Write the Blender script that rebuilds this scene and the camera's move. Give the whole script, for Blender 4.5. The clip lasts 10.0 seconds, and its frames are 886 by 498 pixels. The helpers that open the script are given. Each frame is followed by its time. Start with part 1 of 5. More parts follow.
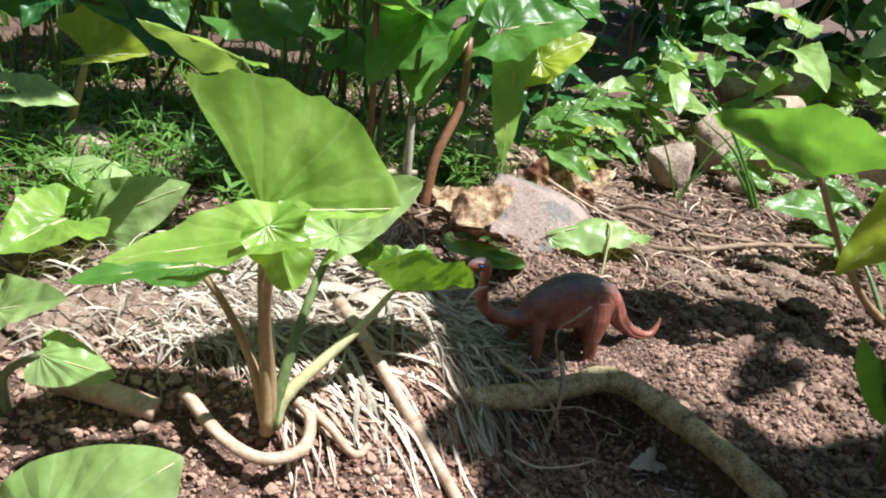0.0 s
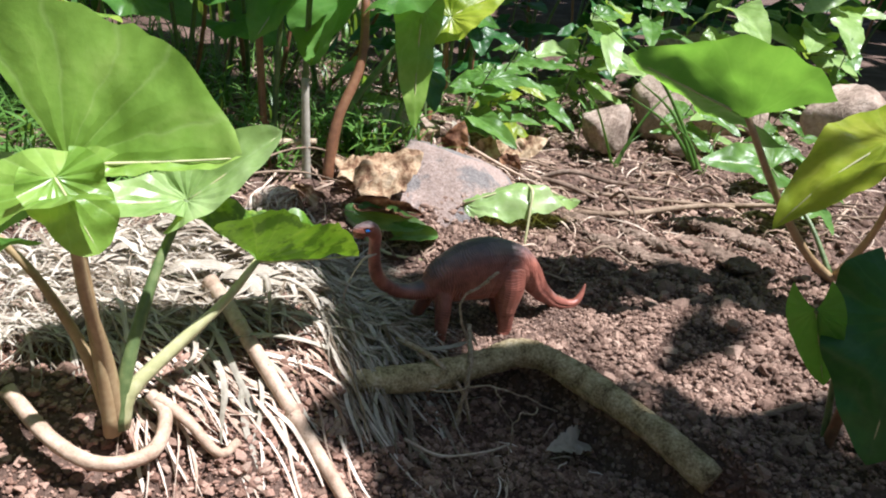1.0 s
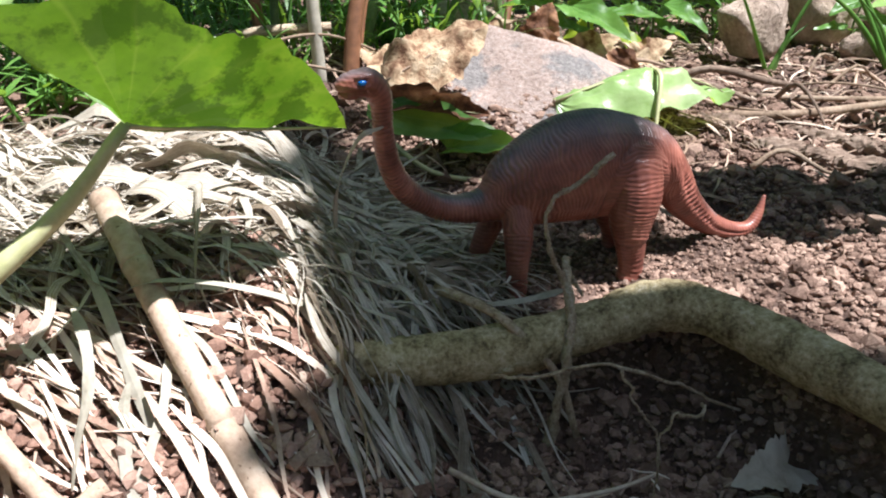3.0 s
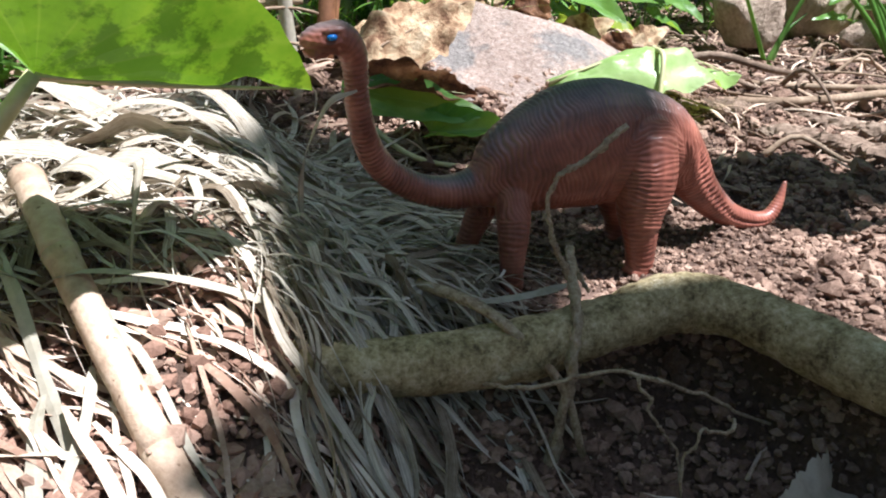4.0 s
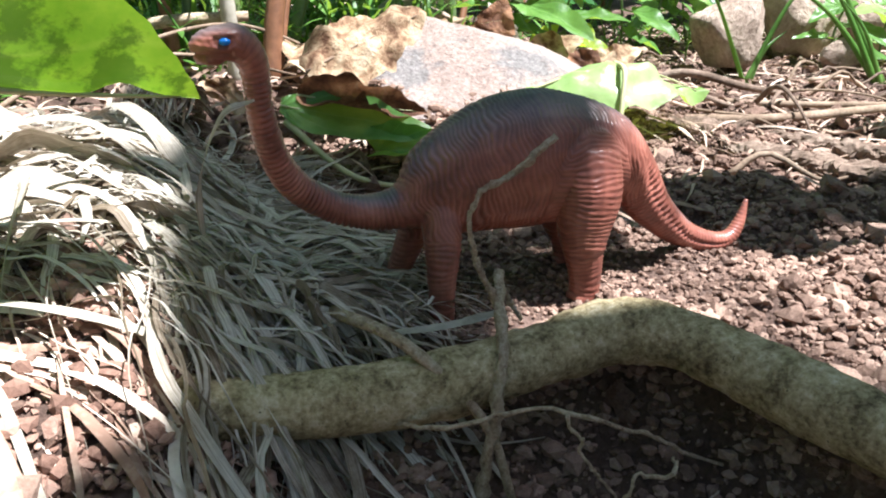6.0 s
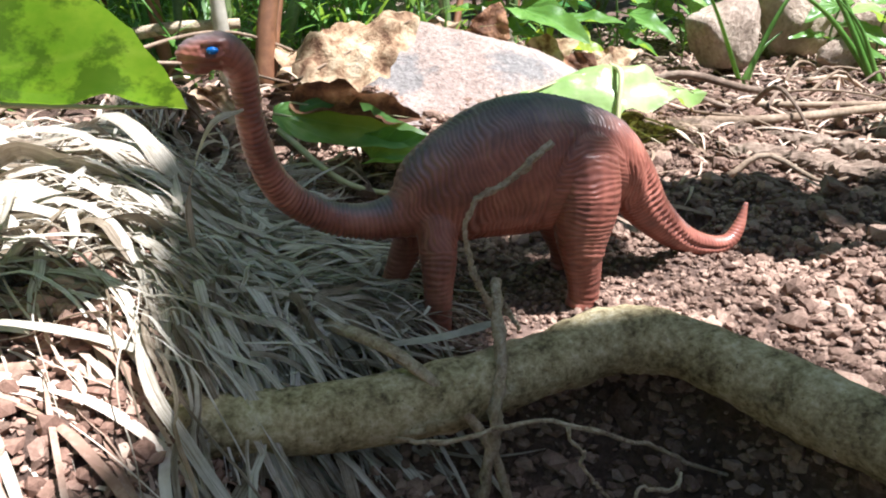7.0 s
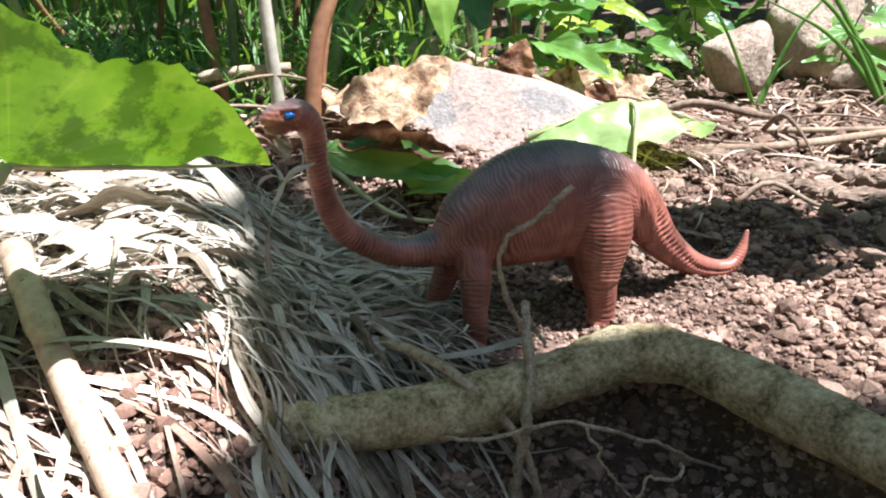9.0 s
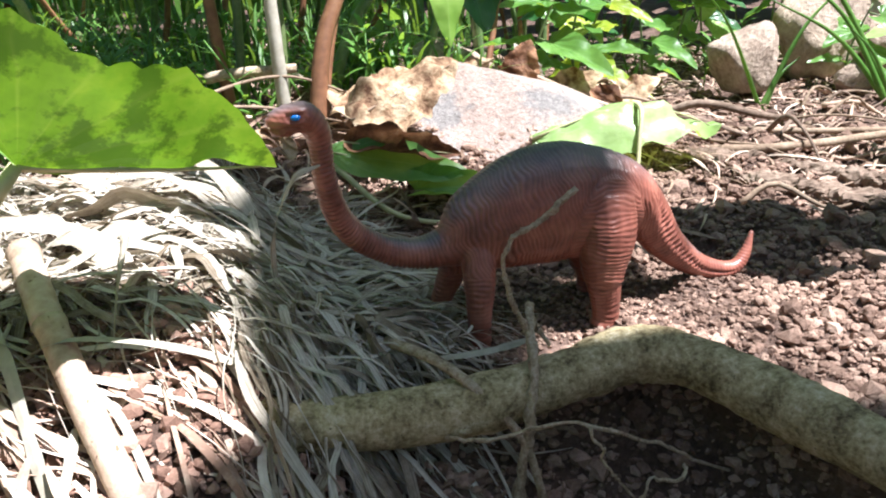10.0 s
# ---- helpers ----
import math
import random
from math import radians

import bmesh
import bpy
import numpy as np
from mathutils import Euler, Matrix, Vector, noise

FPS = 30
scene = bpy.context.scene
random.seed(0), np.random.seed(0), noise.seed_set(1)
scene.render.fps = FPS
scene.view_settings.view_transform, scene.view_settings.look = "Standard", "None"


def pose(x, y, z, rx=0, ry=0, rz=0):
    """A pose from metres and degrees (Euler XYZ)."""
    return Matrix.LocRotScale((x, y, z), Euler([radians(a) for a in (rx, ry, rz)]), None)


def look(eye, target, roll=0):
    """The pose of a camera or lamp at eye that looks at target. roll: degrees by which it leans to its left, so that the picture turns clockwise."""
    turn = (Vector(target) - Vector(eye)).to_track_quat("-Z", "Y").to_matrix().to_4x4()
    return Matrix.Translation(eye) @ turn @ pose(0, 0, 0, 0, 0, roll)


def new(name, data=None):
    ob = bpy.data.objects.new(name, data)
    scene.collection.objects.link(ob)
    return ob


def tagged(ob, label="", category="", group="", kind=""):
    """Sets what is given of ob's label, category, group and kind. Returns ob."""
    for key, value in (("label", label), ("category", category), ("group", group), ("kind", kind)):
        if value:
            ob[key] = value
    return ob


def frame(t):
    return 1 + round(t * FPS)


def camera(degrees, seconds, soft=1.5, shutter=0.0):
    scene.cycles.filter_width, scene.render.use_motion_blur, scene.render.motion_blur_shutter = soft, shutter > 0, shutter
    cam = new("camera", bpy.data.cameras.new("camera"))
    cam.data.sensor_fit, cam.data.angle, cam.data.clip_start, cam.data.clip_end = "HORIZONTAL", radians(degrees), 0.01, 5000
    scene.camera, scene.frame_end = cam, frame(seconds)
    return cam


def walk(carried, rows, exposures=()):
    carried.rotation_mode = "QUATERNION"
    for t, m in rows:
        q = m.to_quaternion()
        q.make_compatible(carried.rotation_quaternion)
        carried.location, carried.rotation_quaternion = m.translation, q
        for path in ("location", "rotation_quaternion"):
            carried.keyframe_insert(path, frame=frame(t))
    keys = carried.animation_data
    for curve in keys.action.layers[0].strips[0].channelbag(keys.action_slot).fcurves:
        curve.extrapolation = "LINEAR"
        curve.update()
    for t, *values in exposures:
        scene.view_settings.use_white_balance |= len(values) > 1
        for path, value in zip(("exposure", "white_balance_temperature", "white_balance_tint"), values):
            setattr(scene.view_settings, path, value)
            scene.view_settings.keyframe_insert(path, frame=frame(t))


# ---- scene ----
cam = camera(57.4, 10.0, soft=2.0)
PATH = [
    (0, (-0.271, -0.422, 0.296), (0.447, 1.247, -0.54), 7.6),
    (0.5, (-0.266, -0.418, 0.297), (0.546, 1.205, -0.542), 7.5),
    (1, (-0.204, -0.398, 0.257), (0.575, 1.246, -0.573), 5.5),
    (1.5, (-0.144, -0.356, 0.205), (0.484, 1.362, -0.603), 2.5),
    (2, (-0.117, -0.33, 0.183), (0.4, 1.425, -0.625), 0.0),
    (2.5, (-0.108, -0.289, 0.156), (0.405, 1.467, -0.653), -0.7),
    (3, (-0.115, -0.249, 0.131), (0.407, 1.502, -0.682), -1.3),
    (3.2, (-0.112, -0.239, 0.125), (0.433, 1.506, -0.685), -1.5),
    (4.5, (-0.105, -0.212, 0.108), (0.469, 1.533, -0.681), -0.5),
    (5, (-0.097, -0.208, 0.106), (0.477, 1.554, -0.646), -0.8),
    (5.5, (-0.086, -0.208, 0.103), (0.49, 1.559, -0.634), -0.8),
    (7, (-0.079, -0.204, 0.102), (0.503, 1.566, -0.625), -1.8),
    (7.5, (-0.083, -0.201, 0.102), (0.499, 1.577, -0.608), -1.8),
    (8, (-0.095, -0.208, 0.104), (0.487, 1.569, -0.606), -1.5),
    (8.5, (-0.093, -0.229, 0.117), (0.459, 1.561, -0.585), -2.4),
    (9, (-0.092, -0.233, 0.12), (0.435, 1.565, -0.582), -2.8),
    (9.5, (-0.092, -0.233, 0.118), (0.426, 1.567, -0.584), -2.9),
    (10, (-0.092, -0.234, 0.121), (0.422, 1.567, -0.582), -2.9),
]
walk(cam, [(t, look(eye, target, roll)) for t, eye, target, roll in PATH],
     exposures=[(0.0, 1.14, 6000, 9), (1.5, 1.08, 5850, 15), (2.5, 1.19, 5850, 14), (3.2, 1.40, 5850, 11), (4.5, 1.46, 5800, 11), (5.0, 1.72, 5800, 10), (5.5, 1.80, 5800, 10), (7.0, 1.72, 5800, 11), (10.0, 1.82, 5800, 11)])

# ---- world, sun, exposure ----
SUN = Vector((0.38, -0.22, 1.0)).normalized()      # towards the sun
world = bpy.data.worlds.new("world")
scene.world = world
world.use_nodes = True
wn = world.node_tree.nodes
sky = wn.new("ShaderNodeTexSky")
sky.sky_type = "NISHITA"
sky.sun_disc = False
sky.sun_elevation = math.asin(SUN.z)
sky.sun_rotation = math.atan2(SUN.x, SUN.y)
wn["Background"].inputs["Strength"].default_value = 0.055
world.node_tree.links.new(sky.outputs["Color"], wn["Background"].inputs["Color"])
sun = new("sun", bpy.data.lights.new("sun", "SUN"))
sun.data.energy = 5.0
sun.data.angle = radians(0.7)
sun.data.color = (1.0, 0.965, 0.91)
sun.matrix_world = look(SUN * 5, (0, 0, 0))


# ---- materials ----
def node_mat(name):
    m = bpy.data.materials.new(name)
    m.use_nodes = True
    t = m.node_tree
    return m, t.nodes, t.links, t.nodes["Principled BSDF"]


def ramp(nodes, stops):
    r = nodes.new("ShaderNodeValToRGB")
    e = r.color_ramp.elements
    e[0].position, e[0].color = stops[0][0], (*stops[0][1], 1)
    e[1].position, e[1].color = stops[-1][0], (*stops[-1][1], 1)
    for p, c in stops[1:-1]:
        n = e.new(p)
        n.color = (*c, 1)
    return r


def tex_noise(nodes, links, scale, detail=4.0, rough=0.6, vec=None):
    n = nodes.new("ShaderNodeTexNoise")
    n.inputs["Scale"].default_value = scale
    n.inputs["Detail"].default_value = detail
    n.inputs["Roughness"].default_value = rough
    if vec is not None:
        links.new(vec, n.inputs["Vector"])
    return n


def bump(nodes, links, height, bsdf, strength, dist):
    b = nodes.new("ShaderNodeBump")
    b.inputs["Strength"].default_value = strength
    b.inputs["Distance"].default_value = dist
    links.new(height, b.inputs["Height"])
    links.new(b.outputs["Normal"], bsdf.inputs["Normal"])
    return b


def mix(nodes, links, fac, a, b, kind="MIX"):
    m = nodes.new("ShaderNodeMix")
    m.data_type = "RGBA"
    m.blend_type = kind
    for sock, v in ((0, fac), (6, a), (7, b)):
        if isinstance(v, (int, float)):
            m.inputs[sock].default_value = v
        elif isinstance(v, tuple):
            m.inputs[sock].default_value = (*v, 1)
        else:
            links.new(v, m.inputs[sock])
    return m.outputs[2]


def earthy(name, stops, fine, coarse, rough=0.9, strength=0.6, dist=0.001, island=0.0, spec=0.3, specks=0.0, speck_col=(0.06, 0.05, 0.045), glow=0.0, streaks=0.0):
    """Soil, stone, bark, straw: two scales of noise and, where wanted, a tint for each loose piece."""
    m, n, l, p = node_mat(name)
    co = n.new("ShaderNodeTexCoord").outputs["Object"]
    a = tex_noise(n, l, fine, 6, 0.65, co)
    b = tex_noise(n, l, coarse, 3, 0.5, co)
    mx = n.new("ShaderNodeMath")
    mx.operation = "MULTIPLY_ADD"
    mx.inputs[1].default_value = 0.55
    l.new(a.outputs["Fac"], mx.inputs[0])
    half = n.new("ShaderNodeMath")
    half.operation = "MULTIPLY"
    half.inputs[1].default_value = 0.45
    l.new(b.outputs["Fac"], half.inputs[0])
    l.new(half.outputs[0], mx.inputs[2])
    fac = mx.outputs[0]
    if island:
        g = n.new("ShaderNodeNewGeometry")
        sh = n.new("ShaderNodeMath")
        sh.operation = "MULTIPLY_ADD"
        sh.inputs[1].default_value = island
        l.new(g.outputs["Random Per Island"], sh.inputs[0])
        off = n.new("ShaderNodeMath")
        off.operation = "SUBTRACT"
        off.inputs[1].default_value = island / 2
        l.new(fac, off.inputs[0])
        l.new(off.outputs[0], sh.inputs[2])
        fac = sh.outputs[0]
    r = ramp(n, stops)
    l.new(fac, r.inputs[0])
    col = r.outputs[0]
    if specks:
        sn = tex_noise(n, l, fine * 1.7, 3, 0.5, co)
        sr = ramp(n, [(1.0 - specks - 0.03, (0, 0, 0)), (1.0 - specks + 0.02, (1, 1, 1))])
        l.new(sn.outputs["Fac"], sr.inputs[0])
        col = mix(n, l, sr.outputs[0], col, speck_col)
    relief = a.outputs["Fac"]
    if streaks:
        fib = tex_noise(n, l, 1.0, 3, 0.6, n.new("ShaderNodeUVMap").outputs[0])
        fr = ramp(n, [(0.32, (1 - streaks, 1 - 1.1 * streaks, 1 - 1.25 * streaks)), (0.6, (1, 1, 1))])
        l.new(fib.outputs["Fac"], fr.inputs[0])
        col = mix(n, l, 1.0, col, fr.outputs[0], "MULTIPLY")
        relief = fib.outputs["Fac"]
    l.new(col, p.inputs["Base Color"])
    p.inputs["Roughness"].default_value = rough
    p.inputs["Specular IOR Level"].default_value = spec
    bump(n, l, relief, p, strength, dist)
    if glow:
        tr = n.new("ShaderNodeBsdfTranslucent")
        l.new(col, tr.inputs["Color"])
        ms = n.new("ShaderNodeMixShader")
        ms.inputs[0].default_value = glow
        l.new(p.outputs[0], ms.inputs[1])
        l.new(tr.outputs[0], ms.inputs[2])
        l.new(ms.outputs[0], n["Material Output"].inputs["Surface"])
    return m


SOIL = earthy("soil", [(0.3, (0.045, 0.027, 0.02)), (0.5, (0.115, 0.07, 0.052)), (0.7, (0.25, 0.165, 0.13))], 420, 22, dist=0.003, strength=0.9)
CRUMB = earthy("soil_crumb", [(0.2, (0.075, 0.042, 0.030)), (0.5, (0.235, 0.147, 0.108)), (0.8, (0.45, 0.315, 0.24))], 800, 30, island=0.34, dist=0.0011)
REDSOIL = earthy("bank_crumb", [(0.22, (0.10, 0.052, 0.036)), (0.5, (0.28, 0.162, 0.118)), (0.78, (0.47, 0.315, 0.245))], 700, 30, island=0.38, dist=0.0006)


def rock_mat():
    """Pale pink sandstone with weathered grey patches, pits and a coarse grain."""
    m, n, l, p = node_mat("rock")
    co = n.new("ShaderNodeTexCoord").outputs["Object"]
    patch = tex_noise(n, l, 1.7, 7, 0.62, co)
    grain = tex_noise(n, l, 26, 6, 0.7, co)
    pits = tex_noise(n, l, 15, 5, 0.75, co)
    pink = ramp(n, [(0.3, (0.24, 0.17, 0.14)), (0.5, (0.37, 0.275, 0.235)), (0.7, (0.47, 0.38, 0.335))])
    grey = ramp(n, [(0.3, (0.11, 0.105, 0.105)), (0.5, (0.19, 0.18, 0.175)), (0.7, (0.28, 0.26, 0.25))])
    l.new(grain.outputs["Fac"], pink.inputs[0])
    l.new(grain.outputs["Fac"], grey.inputs[0])
    edge = ramp(n, [(0.455, (0, 0, 0)), (0.55, (0.85, 0.85, 0.85))])
    l.new(patch.outputs["Fac"], edge.inputs[0])
    hole = ramp(n, [(0.62, (0, 0, 0)), (0.72, (0.55, 0.55, 0.55))])
    l.new(pits.outputs["Fac"], hole.inputs[0])
    col = mix(n, l, hole.outputs[0], mix(n, l, edge.outputs[0], pink.outputs[0], grey.outputs[0]), (0.14, 0.11, 0.10))
    l.new(col, p.inputs["Base Color"])
    p.inputs["Roughness"].default_value = 0.9
    p.inputs["Specular IOR Level"].default_value = 0.3
    bump(n, l, pits.outputs["Fac"], p, 0.8, 0.004)
    return m


ROCK = rock_mat()
STONE = earthy("stone", [(0.34, (0.20, 0.14, 0.105)), (0.45, (0.35, 0.26, 0.20)), (0.56, (0.48, 0.37, 0.295)), (0.7, (0.58, 0.47, 0.39))], 9.0, 1.8, dist=0.004, strength=0.9, specks=0.26, speck_col=(0.13, 0.085, 0.06))
STRAW = earthy("straw", [(0.22, (0.27, 0.21, 0.15)), (0.5, (0.63, 0.555, 0.46)), (0.78, (0.84, 0.78, 0.69))], 300, 30, rough=0.6, island=0.6, dist=0.0004, glow=0.28, streaks=0.55)
FIBRE = earthy("root_fibre", [(0.25, (0.25, 0.145, 0.10)), (0.5, (0.50, 0.375, 0.285)), (0.75, (0.72, 0.62, 0.52))], 300, 30, rough=0.7, island=0.45, dist=0.0003)
BARK = earthy("log_bark", [(0.36, (0.10, 0.070, 0.034)), (0.46, (0.30, 0.232, 0.120)), (0.55, (0.49, 0.392, 0.225)), (0.66, (0.68, 0.58, 0.40))], 620, 120, rough=0.8, dist=0.0012, strength=1.0, specks=0.30, speck_col=(0.11, 0.085, 0.048))
LITTER = earthy("litter_stem", [(0.22, (0.12, 0.07, 0.046)), (0.5, (0.33, 0.225, 0.16)), (0.8, (0.60, 0.48, 0.38))], 300, 30, rough=0.75, island=0.5, dist=0.0003)
TWIG = earthy("twig_bark", [(0.3, (0.09, 0.058, 0.038)), (0.5, (0.22, 0.15, 0.10)), (0.7, (0.38, 0.29, 0.21))], 380, 40, rough=0.8, island=0.3, dist=0.0005)
DRYSTEM = earthy("weathered_stem", [(0.34, (0.20, 0.13, 0.085)), (0.48, (0.44, 0.33, 0.22)), (0.62, (0.60, 0.49, 0.36))], 1100, 300, rough=0.85, dist=0.0012, strength=1.0)
CANE = earthy("dry_cane", [(0.32, (0.26, 0.165, 0.11)), (0.5, (0.46, 0.325, 0.235)), (0.68, (0.60, 0.47, 0.36))], 260, 60, rough=0.65, dist=0.001, specks=0.3, speck_col=(0.2, 0.12, 0.075))
DEADWOOD = earthy("dead_wood", [(0.3, (0.07, 0.045, 0.03)), (0.5, (0.19, 0.13, 0.095)), (0.7, (0.33, 0.25, 0.19))], 240, 30, rough=0.85, dist=0.0015)
CURLED = earthy("curled_brown_leaf", [(0.38, (0.05, 0.02, 0.012)), (0.48, (0.16, 0.07, 0.035)), (0.58, (0.34, 0.17, 0.085)), (0.7, (0.5, 0.32, 0.2))], 150, 55, rough=0.6, dist=0.003, strength=1.0, glow=0.2)
DRYLEAF = earthy("dry_leaf", [(0.40, (0.13, 0.06, 0.03)), (0.47, (0.33, 0.20, 0.115)), (0.54, (0.52, 0.37, 0.23)), (0.66, (0.64, 0.50, 0.35))], 190, 55, rough=0.75, dist=0.003, strength=1.0, glow=0.2)
PALELEAF = earthy("pale_dead_leaf", [(0.3, (0.30, 0.26, 0.19)), (0.5, (0.52, 0.47, 0.38)), (0.7, (0.68, 0.63, 0.53))], 200, 30, rough=0.75, dist=0.0004, glow=0.35)
STEMRED = earthy("reddish_stem", [(0.3, (0.11, 0.046, 0.026)), (0.5, (0.23, 0.105, 0.054)), (0.7, (0.33, 0.18, 0.09))], 200, 18, rough=0.45, dist=0.0003, spec=0.5)
STEMTAN = earthy("tan_stem", [(0.3, (0.20, 0.125, 0.06)), (0.5, (0.34, 0.23, 0.12)), (0.7, (0.44, 0.34, 0.19))], 200, 18, rough=0.45, dist=0.0003, spec=0.5)
STEMGREEN = earthy("green_stem", [(0.3, (0.05, 0.085, 0.03)), (0.5, (0.12, 0.17, 0.06)), (0.7, (0.24, 0.28, 0.12))], 200, 18, rough=0.45, dist=0.0003, spec=0.5)
STEMPALE = earthy("pale_green_stem", [(0.3, (0.28, 0.29, 0.13)), (0.5, (0.45, 0.44, 0.22)), (0.7, (0.58, 0.55, 0.34))], 200, 18, rough=0.45, dist=0.0003, spec=0.5)


def leafy(name, dark, mid, light, vein, glow=0.4, blotch=0.0, blotch_col=(0.5, 0.42, 0.1), rough=0.38, lit=(0.42, 0.58, 0.06), litmix=0.45):
    """A living leaf: veins from the blade's own coordinates, blotches, light passing through."""
    m, n, l, p = node_mat(name)
    uv = n.new("ShaderNodeUVMap").outputs[0]
    co = n.new("ShaderNodeTexCoord").outputs["Object"]
    sep = n.new("ShaderNodeSeparateXYZ")
    l.new(uv, sep.inputs[0])

    def math_node(op, a, b=None, c=None):
        k = n.new("ShaderNodeMath")
        k.operation = op
        for i, v in enumerate((a, b, c)):
            if v is None:
                continue
            if isinstance(v, (int, float)):
                k.inputs[i].default_value = v
            else:
                l.new(v, k.inputs[i])
        return k.outputs[0]

    side = math_node("ABSOLUTE", math_node("SUBTRACT", sep.outputs[1], 0.5))
    big = tex_noise(n, l, 24, 3, 0.5, co)
    own = n.new("ShaderNodeSeparateXYZ")
    l.new(co, own.inputs[0])
    across = math_node("SQRT", math_node("ADD", math_node("POWER", own.outputs[1], 2.0), math_node("POWER", own.outputs[2], 2.0)))
    turn = math_node("ARCTAN2", across, own.outputs[0])
    saw = math_node("FRACT", math_node("MULTIPLY", math_node("MULTIPLY_ADD", big.outputs["Fac"], 0.55, turn), 2.4))
    rib = math_node("ABSOLUTE", math_node("SUBTRACT", saw, 0.5))
    soft_rib = n.new("ShaderNodeMapRange")
    soft_rib.inputs["From Min"].default_value, soft_rib.inputs["From Max"].default_value = 0.015, 0.07
    soft_rib.inputs["To Min"].default_value, soft_rib.inputs["To Max"].default_value = 1.0, 0.0
    l.new(rib, soft_rib.inputs["Value"])
    veins = math_node("MAXIMUM", soft_rib.outputs[0], math_node("LESS_THAN", side, 0.012))
    small = tex_noise(n, l, 210, 4, 0.6, co)
    r = ramp(n, [(0.33, dark), (0.5, mid), (0.68, light)])
    l.new(math_node("MULTIPLY_ADD", small.outputs["Fac"], 0.3, math_node("MULTIPLY", big.outputs["Fac"], 0.7)), r.inputs[0])
    col = mix(n, l, math_node("MULTIPLY", veins, 0.22), r.outputs[0], vein)
    if blotch:
        bn = tex_noise(n, l, 75, 5, 0.65, co)
        soft = ramp(n, [(1.0 - blotch - 0.03, (0, 0, 0)), (1.0 - blotch + 0.05, (1, 1, 1))])
        l.new(bn.outputs["Fac"], soft.inputs[0])
        cut = math_node("MULTIPLY", soft.outputs[0], 0.75)
        col = mix(n, l, cut, col, blotch_col)
    l.new(col, p.inputs["Base Color"])
    p.inputs["Roughness"].default_value = rough
    p.inputs["Specular IOR Level"].default_value = 0.5
    hgt = math_node("MULTIPLY_ADD", rib, 3.0, math_node("MULTIPLY", small.outputs["Fac"], 0.8))
    bump(n, l, hgt, p, 0.42, 0.0010)
    tr = n.new("ShaderNodeBsdfTranslucent")
    l.new(mix(n, l, litmix, mix(n, l, 1.0, col, (1.0, 1.0, 0.35), "MULTIPLY"), lit), tr.inputs["Color"])
    ms = n.new("ShaderNodeMixShader")
    ms.inputs[0].default_value = glow
    l.new(p.outputs[0], ms.inputs[1])
    l.new(tr.outputs[0], ms.inputs[2])
    l.new(ms.outputs[0], n["Material Output"].inputs["Surface"])
    return m


LEAF = leafy("arrowhead_leaf", (0.13, 0.25, 0.03), (0.22, 0.39, 0.06), (0.36, 0.52, 0.12), (0.44, 0.56, 0.22), 0.45, lit=(0.75, 0.92, 0.2), rough=0.34)
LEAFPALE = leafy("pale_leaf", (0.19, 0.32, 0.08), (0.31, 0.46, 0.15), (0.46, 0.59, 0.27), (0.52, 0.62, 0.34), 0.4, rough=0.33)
# dark leaf copy: shade on the back vines is put into its colour
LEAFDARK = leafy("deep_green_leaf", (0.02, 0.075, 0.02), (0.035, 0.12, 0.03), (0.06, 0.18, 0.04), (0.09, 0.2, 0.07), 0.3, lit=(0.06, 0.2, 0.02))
LEAFMID = leafy("mid_green_leaf", (0.05, 0.15, 0.025), (0.09, 0.24, 0.04), (0.16, 0.34, 0.07), (0.22, 0.38, 0.13), 0.55, lit=(0.42, 0.78, 0.09))
LEAFYELLOW = leafy("yellowing_leaf", (0.18, 0.27, 0.02), (0.33, 0.42, 0.03), (0.46, 0.50, 0.06), (0.5, 0.5, 0.14), 0.5)
LEAFSPOT = leafy("blotched_leaf", (0.10, 0.23, 0.02), (0.18, 0.35, 0.03), (0.34, 0.48, 0.07), (0.42, 0.54, 0.16), 0.5, 0.5, (0.010, 0.06, 0.006), lit=(0.55, 0.72, 0.08), litmix=0.10)
WEED = leafy("weed_leaf", (0.055, 0.14, 0.025), (0.11, 0.24, 0.045), (0.20, 0.36, 0.09), (0.24, 0.38, 0.14), 0.4)
WILT = leafy("wilted_green_leaf", (0.09, 0.24, 0.05), (0.17, 0.37, 0.09), (0.29, 0.49, 0.16), (0.35, 0.52, 0.25), 0.4)
GRASS = leafy("grass_blade", (0.05, 0.12, 0.02), (0.10, 0.22, 0.04), (0.20, 0.35, 0.08), (0.2, 0.34, 0.1), 0.35)


# ---- builders ----
def mesh_ob(name, verts, faces, material, parent=None, uv=None, smooth=True):
    me = bpy.data.meshes.new(name)
    me.from_pydata([tuple(v) for v in verts], [], faces)
    if uv is not None:
        lay = me.uv_layers.new(name="UVMap")
        idx = np.empty(len(me.loops), dtype=np.int32)
        me.loops.foreach_get("vertex_index", idx)
        lay.data.foreach_set("uv", np.asarray(uv, dtype=np.float32)[idx].ravel())
    if smooth:
        me.polygons.foreach_set("use_smooth", [True] * len(me.polygons))
    me.materials.append(material)
    me.update()
    ob = new(name, me)
    if parent is not None:
        ob.parent = parent
    return ob


def part(name, bm, material, parent=None, label="", smooth=True):
    me = bpy.data.meshes.new(name)
    bm.to_mesh(me)
    bm.free()
    if smooth:
        me.polygons.foreach_set("use_smooth", [True] * len(me.polygons))
    me.materials.append(material)
    ob = new(name, me)
    if parent is not None:
        ob.parent = parent
    if label:
        tagged(ob, label)
    return ob


